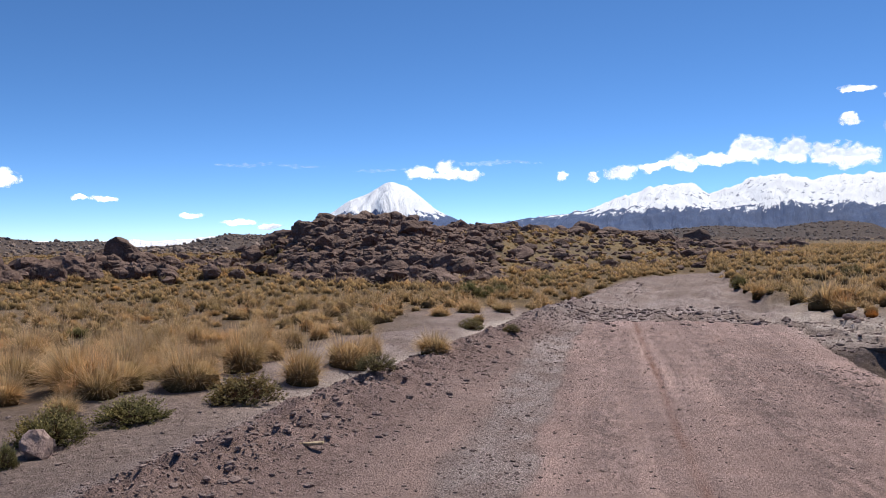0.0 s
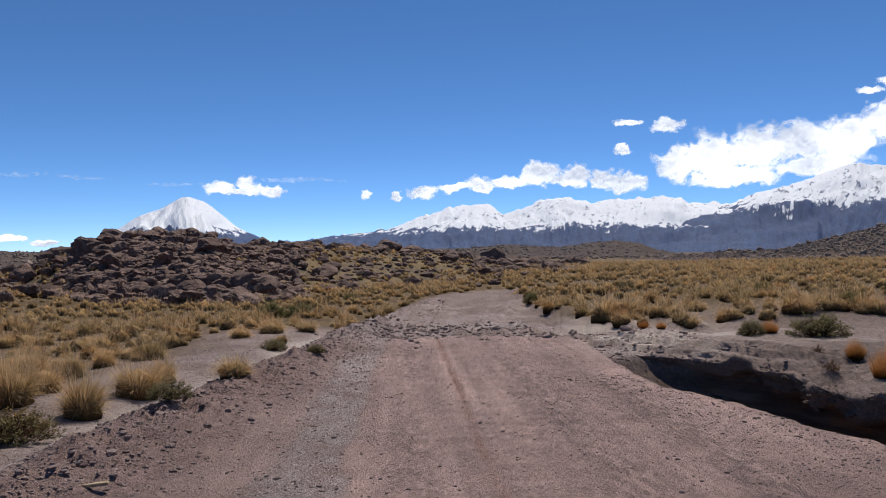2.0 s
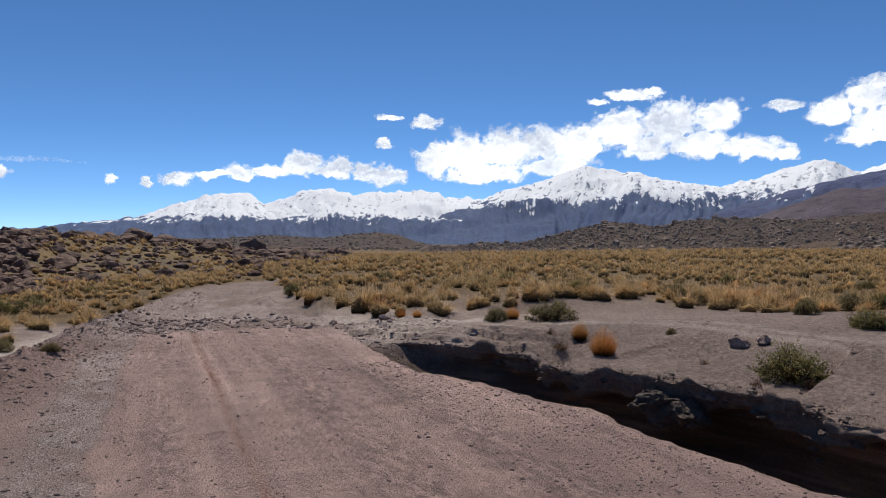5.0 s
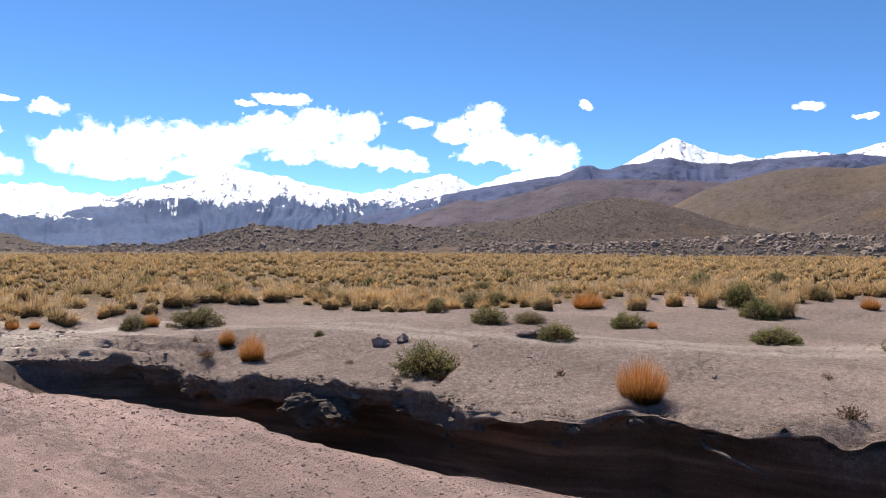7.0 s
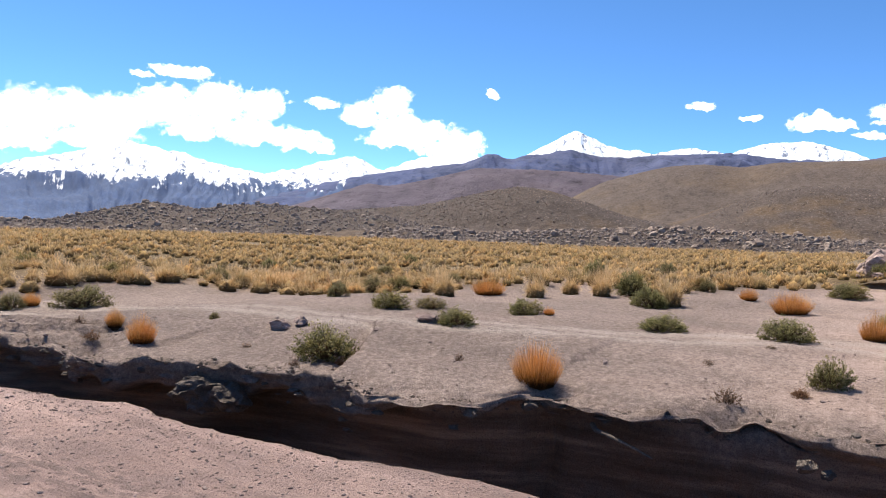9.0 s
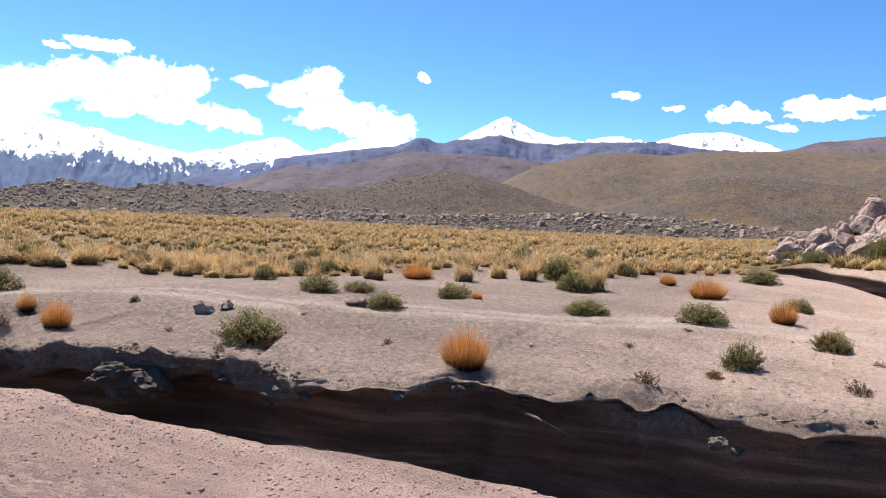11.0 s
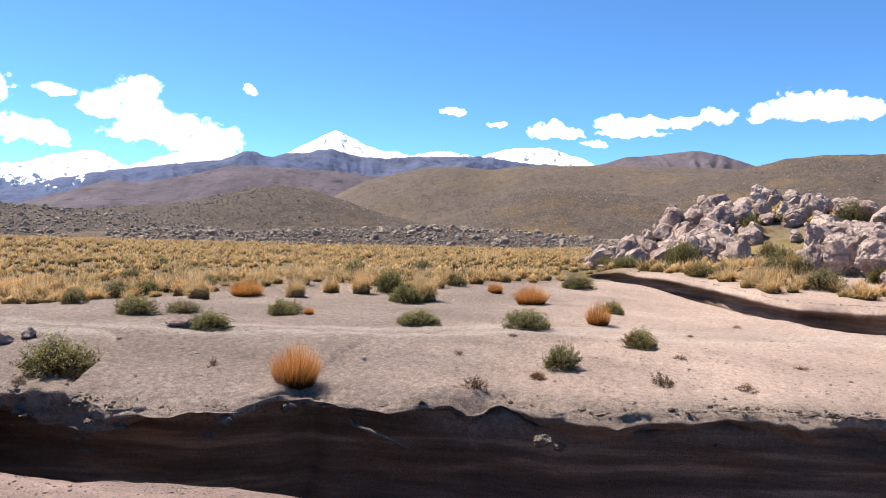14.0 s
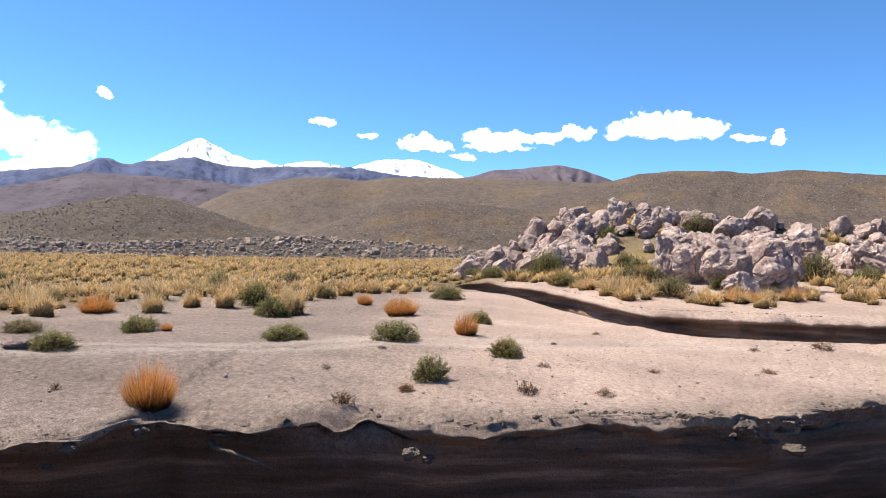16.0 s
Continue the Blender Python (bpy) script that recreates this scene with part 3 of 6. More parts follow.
    wash = np.maximum(wash, 0.9 * sstep(-0.05, 0.2, fbm(X * 1.6, YY * 0.35, 4, 106)) * sstep(10.8, 12.5, YY) * sstep(20, 15, YY) * sstep(-0.3, 0.3, X - xn + jag) * sstep(3.6, 1.0, X - xn))
    fan = sstep(10.9, 12.2, YY) * sstep(22, 18, YY) * sstep(-0.2, 0.4, X - xn + jag) * sstep(4.2, 2.6, X - xn + jag)
    wash = np.maximum(wash, fan * (0.22 + 0.6 * sstep(-0.15, 0.15, fbm(X * 1.1, YY * 1.6, 5, 108))))
    wash = np.maximum(wash, 0.85 * sstep(-0.12, 0.15, fbm(X * 1.2 + 5, YY * 0.6, 4, 107)) * np.exp(-((X - xn - 1.0) / 0.9) ** 2) * sstep(10.4, 11.4, YY) * sstep(17, 14, YY))
    trail = X - np.interp(YY, [-12, -4, 0, 2.6, 4.5, 5.8, 8.5, 11, 14, 20], [15, 14.2, 12.6, 11.0, 9.6, 8.9, 8.3, 8.0, 7.2, 5.4])
    side = trail / np.interp(YY, [0, 5, 8], [1.4, 1.3, 1.0]) + 0.25 * jag
    wash = np.maximum(wash, 0.42 * (np.exp(-((side - 0.35) / 0.24) ** 2) + np.exp(-((side + 0.3) / 0.2) ** 2)) * sstep(-8, -2, YY) * sstep(18, 13, YY))
    soil = np.maximum(sstep(-2.4, -4.5, b + 2 * jag) * 0.75, sstep(grass_line(az) - 1, grass_line(az) + 4, r + 2 * jag) * sstep(8, 11, az) * sstep(118, 108, az))
    bend = np.interp(YY, [17, 19.4, 21.5, 29.7, 33, 36, 50], [-1.2, -0.7, -0.3, 1.7, 4.2, 9, 30])
    soil = np.maximum(soil, np.maximum(sstep(17.5, 19, YY) * sstep(0.0, -0.5, X - bend + 0.6 * jag), sstep(35, 37, YY)))
    rut = np.exp(-((X - 0.64 + 0.03 * fbm(YY * 0.8, YY * 0, 3, 111)) / 0.034) ** 2) * (0.7 + 0.6 * fbm(YY * 1.5, YY * 0 + 4, 3, 112)) + 0.5 * np.exp(-((X - 1.75) / 0.05) ** 2) * sstep(0.0, 0.3, fbm(YY * 0.7, YY * 0, 3, 113))
    rut = np.clip(rut, 0, 1) * sstep(15, 14, YY)
    loose = (np.exp(-((X - 0.08) / 0.17) ** 2) + 0.9 * np.exp(-((X - 1.55) / 0.28) ** 2) + 0.8 * np.exp(-((X - 2.5) / 0.3) ** 2) + 0.25 * sstep(0.9, 1.3, X)) * (0.7 + 0.9 * fbm(X * 1.2, YY * 0.5, 4, 115))
    loose = np.clip(loose, 0, 1)
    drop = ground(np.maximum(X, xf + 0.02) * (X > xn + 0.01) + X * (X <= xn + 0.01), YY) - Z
    # mask grows with depth, for shade as well as bare soil
    shaded_earth = np.clip((0.25 * sstep(0.0, 0.06, drop) + 0.75 * sstep(0.12, 0.40, drop)) * (1 - 0.4 * sstep(0.75, 1.0, drop / (dep + 0.01)) * sstep(-0.1, 0.2, fbm(X * 0.7, YY * 0.7, 3, 105))), 0, 1) * (X > xn)
    shaded_earth = np.clip(np.maximum(shaded_earth * (X < xf + 1.2), bared), 0, 1)
    pink = sstep(3.5, -0.5, YY + 3 * jag) * sstep(0, 1, X - xf)
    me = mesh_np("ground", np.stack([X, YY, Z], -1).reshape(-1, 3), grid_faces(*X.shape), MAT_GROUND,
                 attrs=[("road", np.clip(road, 0, 1)), ("gravel", gravel), ("wash", wash), ("soil", soil), ("pink", pink), ("shaded_earth", shaded_earth), ("rut", rut), ("loose", loose), ("rubble", 0.85 * heap * sstep(0.5, 2.5, YY))])
    return tagged(new("ground", me), "dry sandy ground with a red dirt road and an eroded ditch", "ground", kind="structure")


def grass_line(az):
    """How far out the close grass of the plain begins."""
    return np.interp(az, [6, 10, 12, 18, 27, 35, 43, 50, 57, 66, 74, 79, 88], [40, 25, 18.5, 16.2, 17.3, 18.5, 18.3, 16.7, 17.5, 19.0, 18.2, 21.5, 23])


build_ground()


# ---- hills and mountains, as ridges with their own skyline ----
HILLS = {}


def hill(name, label, skyline, front, ridge, material, foot=-2.0, shape=1.0, rough=0.06, gullies=0.0, n_az=0, n_r=38, seed=0, kind="structure", category="hill", jag=0.05):
    azs = np.array([s[0] for s in skyline], float)
    els = np.array([s[1] for s in skyline], float)
    n_az = n_az or int((azs[-1] - azs[0]) / (0.12 if category == "mountain" else 0.2))
    n_r = 48 if category == "mountain" else n_r
    A = np.linspace(azs[0], azs[-1], n_az)
    fr = np.interp(A, [f[0] for f in front], [f[1] for f in front]) if isinstance(front, list) else np.full(n_az, float(front))
    ri = np.interp(A, [f[0] for f in ridge], [f[1] for f in ridge]) if isinstance(ridge, list) else np.full(n_az, float(ridge))
    e = np.interp(A, azs, els)
    soft = np.convolve(np.pad(e, 1, mode="edge"), np.ones(3) / 3, "valid")
    top = 1.6 + ri * np.tan(np.radians(soft))
    teeth = ri * np.radians(jag) * fbm(A * 1.7, A * 0 + seed, 5, seed)
    U = np.concatenate([np.linspace(0, 1, n_r), 1 + np.linspace(0.06, 1, 12)])[:, None]
    R = fr + (ri - fr) * np.minimum(U, 1) + (ri - fr) * np.maximum(U - 1, 0) * 0.8
    up = np.minimum(U, 1)
    body = (1 - shape) * up + shape * (up * up * (3 - 2 * up))
    fall = np.maximum(U - 1, 0)
    H = top - foot
    Z = foot + H * body - H * 0.75 * fall ** 1.3 + teeth * np.minimum(U, 1) ** 12
    X, Y = polar(A[None, :] + 0 * R, R)
    size = (ri - fr)[None, :]
    inner = np.sin(np.pi * np.minimum(U, 1) ** 0.9) ** 0.7
    Z = Z + rough * np.abs(H) * inner * (fbm(X / size * 5 + seed, Y / size * 5, 5, seed + 3)) * 2
    if gullies:
        wav = A[None, :] * 1.1 + 1.5 * fbm(X / size * 3, Y / size * 3, 3, seed + 5)
        Z = Z - gullies * np.abs(H) * inner * np.abs(fbm(wav, U * 0.8 + 0 * wav, 4, seed + 7)) * 1.6
        cut = np.abs(fbm(wav * 2.6 + 0.5 * fbm(X / size * 14, Y / size * 14, 3, seed + 8), U * 2.0 + 0 * wav, 4, seed + 7)) + 0.5 * np.abs(fbm(wav * 7, U * 5 + 0 * wav, 3, seed + 9))
    else:
        cut = 0 * X
    me = mesh_np(name, np.stack([X, Y, Z], -1).reshape(-1, 3), grid_faces(*X.shape), material, attrs=[("cut", cut)])
    ob = tagged(new(name, me), label, category, kind=kind)
    HILLS[name + str(seed)] = (A, R, Z, fr, ri)
    return ob


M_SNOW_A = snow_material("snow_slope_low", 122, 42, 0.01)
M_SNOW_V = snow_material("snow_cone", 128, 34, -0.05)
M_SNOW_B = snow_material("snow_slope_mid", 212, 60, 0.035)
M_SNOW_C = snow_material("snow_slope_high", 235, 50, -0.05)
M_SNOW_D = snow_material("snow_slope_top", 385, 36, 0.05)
# the far ridge's haze is mixed into these blue base colours
M_HAZE_BLUE = hill_material("haze_blue_slope", (0.076, 0.092, 0.175), (0.086, 0.096, 0.165), (0.10, 0.108, 0.17), 0.5, 0.02, 0.002)
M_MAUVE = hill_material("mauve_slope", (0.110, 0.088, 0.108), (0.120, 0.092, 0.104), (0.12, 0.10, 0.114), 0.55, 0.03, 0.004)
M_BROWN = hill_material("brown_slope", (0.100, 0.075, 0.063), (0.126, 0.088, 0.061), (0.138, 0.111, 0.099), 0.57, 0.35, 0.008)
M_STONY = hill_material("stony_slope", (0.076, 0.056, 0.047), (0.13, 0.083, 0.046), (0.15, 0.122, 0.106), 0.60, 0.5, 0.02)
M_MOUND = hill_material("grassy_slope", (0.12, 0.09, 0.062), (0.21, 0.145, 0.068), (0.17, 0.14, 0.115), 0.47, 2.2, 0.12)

hill("volcano", "distant snow-capped volcano cone with haze-blue flanks", [(-29.5, -0.9), (-27, -0.2), (-25.2, 0.5), (-23.5, 0.75), (-21.5, 1.6), (-20.5, 2.12), (-19.2, 2.98), (-17.8, 3.5), (-16.4, 4.3), (-15.9, 4.38), (-14.8, 4.04), (-13.9, 3.38), (-12.6, 2.27), (-11.3, 1.6), (-9.6, 0.9), (-6, 0.2), (-2, -0.4)],
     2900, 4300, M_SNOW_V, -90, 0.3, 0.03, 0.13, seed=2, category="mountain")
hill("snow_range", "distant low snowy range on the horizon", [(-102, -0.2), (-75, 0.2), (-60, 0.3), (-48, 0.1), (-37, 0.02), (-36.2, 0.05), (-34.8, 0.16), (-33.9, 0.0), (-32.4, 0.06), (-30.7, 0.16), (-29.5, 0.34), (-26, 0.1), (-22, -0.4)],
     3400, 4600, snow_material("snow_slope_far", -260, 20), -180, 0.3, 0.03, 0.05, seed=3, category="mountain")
hill("snow_range", "distant snow-covered mountain range with haze-blue lower slopes", [(-14, -0.2), (-9.4, 1.0), (-5.6, 1.38), (-3.3, 1.7), (-0.8, 2.06), (1.8, 2.95), (3.9, 3.66), (5.7, 3.94), (6.8, 3.77), (8, 3.05), (9.2, 3.5), (11.8, 4.3), (13.6, 4.1), (14.9, 3.85), (16.7, 4.1), (19.2, 4.16), (21.2, 4.05), (21.8, 3.65), (24.7, 3.57), (28, 2.6), (34, 1.2)],
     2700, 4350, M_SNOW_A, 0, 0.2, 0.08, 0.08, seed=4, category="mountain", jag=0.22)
hill("snow_range", "distant broad snowy massif above dark haze-blue slopes", [(14, 0.2), (19, 2.0), (22.5, 3.1), (24.7, 3.55), (27.6, 4.44), (29.5, 5.0), (31.4, 5.75), (32.4, 5.98), (34.3, 5.6), (36.2, 5.4), (38.5, 4.85), (40.3, 4.56), (42.5, 4.25), (45.1, 4.81), (47.3, 5.61), (49.2, 5.84), (50.3, 5.2), (52, 4.4), (56, 3.0)],
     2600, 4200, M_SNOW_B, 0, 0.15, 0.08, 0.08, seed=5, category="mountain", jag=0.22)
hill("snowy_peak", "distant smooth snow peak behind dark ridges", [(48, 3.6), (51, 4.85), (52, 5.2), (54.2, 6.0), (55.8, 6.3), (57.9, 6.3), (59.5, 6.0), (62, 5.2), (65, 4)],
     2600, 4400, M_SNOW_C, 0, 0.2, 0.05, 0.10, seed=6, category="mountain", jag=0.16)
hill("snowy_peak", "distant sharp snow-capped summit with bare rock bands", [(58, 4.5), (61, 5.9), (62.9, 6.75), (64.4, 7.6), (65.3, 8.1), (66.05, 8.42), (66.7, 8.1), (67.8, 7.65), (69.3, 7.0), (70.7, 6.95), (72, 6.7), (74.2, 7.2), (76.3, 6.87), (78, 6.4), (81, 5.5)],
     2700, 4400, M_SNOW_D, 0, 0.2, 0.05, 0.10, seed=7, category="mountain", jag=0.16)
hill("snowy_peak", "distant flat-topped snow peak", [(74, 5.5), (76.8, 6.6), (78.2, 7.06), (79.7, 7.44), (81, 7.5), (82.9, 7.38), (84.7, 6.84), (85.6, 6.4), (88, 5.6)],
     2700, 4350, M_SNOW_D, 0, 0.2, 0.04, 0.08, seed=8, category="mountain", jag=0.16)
hill("mountain_ridge", "distant dark haze-blue ridge", [(38, 1.0), (42, 2.4), (45.1, 3.19), (47.3, 3.87), (51.2, 4.76), (54.4, 5.3), (57.5, 5.72), (59.3, 6.5), (60, 6.45), (61.2, 6.11), (62.3, 6.45), (63.6, 6.6), (65.7, 6.99), (67.8, 6.5), (69.9, 6.42), (72.8, 6.66), (78.2, 6.78), (79.4, 6.45), (83, 6.2), (88, 5.6), (94, 4.5)],
     2300, 3500, M_HAZE_BLUE, 0, 0.2, 0.11, 0.05, seed=9, category="mountain", jag=0.1)
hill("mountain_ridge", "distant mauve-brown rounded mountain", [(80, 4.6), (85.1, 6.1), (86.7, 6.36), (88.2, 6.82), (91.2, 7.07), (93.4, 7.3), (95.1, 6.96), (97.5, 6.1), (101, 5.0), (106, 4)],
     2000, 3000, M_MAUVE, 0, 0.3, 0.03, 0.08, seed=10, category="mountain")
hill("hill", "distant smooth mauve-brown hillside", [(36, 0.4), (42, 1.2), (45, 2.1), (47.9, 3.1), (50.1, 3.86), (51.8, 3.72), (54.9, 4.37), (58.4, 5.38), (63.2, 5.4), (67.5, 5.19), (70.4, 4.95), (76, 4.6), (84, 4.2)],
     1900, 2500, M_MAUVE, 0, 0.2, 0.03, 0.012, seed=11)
hill("hill", "brown grassy hill with rounded top", [(58, 0.8), (63, 2.2), (66.1, 3.44), (68.3, 4.61), (70.4, 5.2), (73, 5.83), (75.6, 5.97), (78.2, 5.75), (80.2, 6.1), (83.9, 6.18), (87, 6.18), (91.5, 6.14), (97.3, 5.86), (104, 5.4), (112, 5)],
     780, 1150, M_BROWN, -4, 0.6, 0.03, 0.012, seed=12)
hill("hill", "brown stony hill shoulder", [(68, 0.6), (72, 1.4), (74.9, 2.1), (77.4, 3.13), (79.9, 4.04), (82.4, 4.42), (85.6, 4.33), (91.6, 3.78), (97.4, 3.5), (104, 3.2), (112, 2.8)],
     470, 640, M_STONY, -4, 0.5, 0.03, 0.012, seed=13)
hill("hill", "grey-brown stony hill under the sky", [(88, 4.0), (93, 5.2), (97.5, 6.1), (99.3, 6.6), (102.2, 6.82), (105.7, 6.72), (107.2, 6.49), (110.2, 6.72), (115.6, 6.15), (125, 6.4), (140, 5.5), (165, 4.0), (190, 3.2)],
     480, 800, M_STONY, -4, 0.3, 0.03, 0.012, seed=14)
hill("hill", "stony brown hill with patches of dry grass", [(36, 0.3), (41, 0.9), (46, 1.4), (49.9, 1.9), (54, 2.3), (56.5, 2.84), (60, 3.77), (62.1, 4.08), (64.3, 3.81), (67, 3.03), (70.1, 2.04), (73.6, 1.4), (80, 0.8), (88, 0.3)],
     320, 430, M_STONY, -4, 0.4, 0.03, 0.012, seed=15)
hill("rocky_hill", "dark rocky hill strewn with boulders", [(17, -0.5), (21.8, -0.25), (24.7, 0.1), (27.5, 0.05), (29.5, 0.5), (31.5, 1.0), (34.2, 1.72), (36.4, 1.5), (37.6, 1.25), (39.6, 1.7), (42.5, 1.95), (45.4, 1.8), (48.4, 1.72), (51.5, 1.4), (54.1, 0.9), (58, 0.5), (64, 0.1)],
     105, 170, M_STONY, -1, 0.5, 0.05, 0.02, seed=16, jag=0.1)
hill("stony_ridge", "low ridge of loose grey boulders behind the plain", [(44, -0.3), (49, 0.2), (54.1, 0.4), (59, 0.35), (62.1, 0.55), (65.5, 0.85), (69.7, 1.05), (75.4, 1.25), (80, 1.1), (84.9, 0.7), (92, 0.5), (100, 0.4), (112, 0.3)],
     100, 132, M_STONY, 0.2, 0.6, 0.05, 0.0, seed=17, jag=0.1)
hill("hill", "low brown hills at the end of the valley", [(-6, -0.4), (0, 0.3), (5.2, 0.47), (8.3, 0.69), (12.4, 0.47), (14.4, 0.78), (16.4, 0.92), (18.4, 0.66), (19.2, 0.28), (21.4, -0.15), (26, -0.4), (32, -0.6)],
     150, 520, M_STONY, -3, 0.4, 0.04, 0.012, seed=18)
hill("hill", "low brown grassy hills behind the boulders", [(-80, 0.6), (-60, 0.5), (-50, 0.3), (-43.1, 0.36), (-40.7, 0.0), (-37.2, 0.04), (-36.2, -0.1), (-34.8, -0.45), (-32.1, -0.4), (-29.5, 0.18), (-28.3, 0.47), (-26, 0.40), (-24.2, 0.3), (-22, 0.1), (-18, -0.4), (-12, -0.8)],
     70, 230, M_BROWN, -1.5, 0.4, 0.04, 0.012, seed=19)
hill("hill", "far brown hills closing the valley behind", [(185, 2.0), (200, 2.6), (220, 1.6), (240, 2.2), (262, 1.4), (282, 0.8)],
     400, 900, M_BROWN, -4, 0.4, 0.04, 0.012, seed=20)
# the two mounds under the boulders
hill("boulder_mound", "grassy slope under the brown boulder outcrop", [(-62, -2.4), (-52, -2.2), (-46, -2.6), (-41.2, -2.75), (-38.7, -2.2), (-36.9, -1.5), (-35.8, -1.3), (-34.3, -1.6), (-32.4, -1.3), (-30.1, -1.2), (-27.7, -1.1), (-25.4, -0.5), (-23.0, 0.4), (-21.8, 0.9), (-20, 1.2), (-17.4, 1.2), (-15.7, 1.2), (-13.9, 0.9), (-12, 0.5), (-9.5, 0.55), (-6.9, 0.75), (-4.3, 0.5), (0, 0.35), (3.7, 0.05), (5.7, -0.4), (8.8, -0.65), (11.8, -1.2), (14, -1.7), (17, -2.2)],
     [(-62, 30), (-41, 34), (-35, 38), (-30, 38), (-26, 34), (-22, 27), (-14, 24.5), (-9, 24.5), (-3, 27), (2, 29), (6, 33), (10, 42), (14, 56), (17, 60)],
     [(-62, 44), (-41, 46), (-35, 48), (-30, 56), (-24, 46), (-14, 42), (-9, 48), (-3, 60), (2, 70), (8, 90), (14, 100), (17, 100)],
     M_MOUND, -0.75, 0.35, 0.05, 0.0, n_az=500, seed=22, jag=0.08)
hill("boulder_mound", "grassy slope under the pale boulder outcrop", [(80, -1.6), (84, -1.0), (86.6, -0.3), (89.6, 0.9), (92.2, 2.2), (95, 2.9), (98, 3.2), (101.4, 3.5), (104, 3.0), (107, 2.5), (110, 2.6), (113, 2.2), (117, 1.8), (124, 1.4), (134, 0.2), (142, -1.5)],
     [(80, 30), (88, 27), (96, 25), (105, 23), (112, 25), (122, 25), (142, 26)],
     [(80, 44), (90, 38), (100, 36), (110, 35), (125, 36), (142, 34)],
     M_MOUND, 0.35, 0.3, 0.05, 0.0, n_az=400, seed=23, jag=0.08)


# ---- things: shared meshes ----
def boulder_mesh(name, seed, level, flat, material, rough=0.12, cuts=9, smooth=True, groove=0.0):
    r = random.Random(seed)
    bm = bmesh.new()
    bmesh.ops.create_icosphere(bm, subdivisions=level, radius=1.0)
    planes = [(Vector((r.gauss(0, 1), r.gauss(0, 1), r.gauss(0, 0.8))).normalized(), r.uniform(0.52, 0.86)) for _ in range(cuts)]
    off = Vector((r.uniform(-50, 50), r.uniform(-50, 50), r.uniform(-50, 50)))
    for v in bm.verts:
        c = v.co.copy()
        for n, d in planes:
            s = c.dot(n) - d
            if s > 0:
                c -= n * s * 0.88
        c *= 1 + rough * noise.fractal(c * 1.6 + off, 0.8, 2.1, 5) + 0.3 * rough * noise.noise(c * 6 + off)
        if groove:
            near = noise.voronoi(c * 1.15 + off + 0.35 * Vector((noise.noise(c * 2 + off), noise.noise(c * 2 - off), noise.noise(c * 2.3 + off))))[0]
            c *= 1 - groove * max(0.0, 1 - (near[1] - near[0]) / 0.16)
        v.co = Vector((c.x * 1.15, c.y, c.z * flat))
    me = bpy.data.meshes.new(name)
    bm.to_mesh(me)
    bm.free()
    me.polygons.foreach_set("use_smooth", [smooth and level > 1] * len(me.polygons))
    me.materials.append(material)
    return me


def tris_of(me):
    me.calc_loop_triangles()
    v = np.empty(len(me.vertices) * 3, np.float32)
    me.vertices.foreach_get("co", v)
    f = np.empty(len(me.loop_triangles) * 3, np.int32)
    me.loop_triangles.foreach_get("vertices", f)
    return v.reshape(-1, 3), f.reshape(-1, 3)


def joined(name, bases, places, material, ups=None, smooth=True):
    """One mesh of many copies. bases: (verts, tris[, up]); places: rows of base number, x, y, z, turn, sx, sy, sz, lean."""
    V, F, U, n = [], [], [], 0
    for k, x, y, z, turn, sx, sy, sz, lean in places:
        b = bases[k]
        v = b[0] * (sx, sy, sz)
        ca, sa = math.cos(lean), math.sin(lean)
        v = np.stack([v[:, 0], ca * v[:, 1] - sa * v[:, 2], sa * v[:, 1] + ca * v[:, 2]], -1)
        c, s = math.cos(turn), math.sin(turn)
        v = np.stack([c * v[:, 0] - s * v[:, 1] + x, s * v[:, 0] + c * v[:, 1] + y, v[:, 2] + z], -1)
        V.append(v), F.append(b[1] + n)
        n += len(v)
        if len(b) > 2:
            U.append(b[2])
    return mesh_np(name, np.concatenate(V), np.concatenate(F), material, np.concatenate(U) if U else None, smooth)


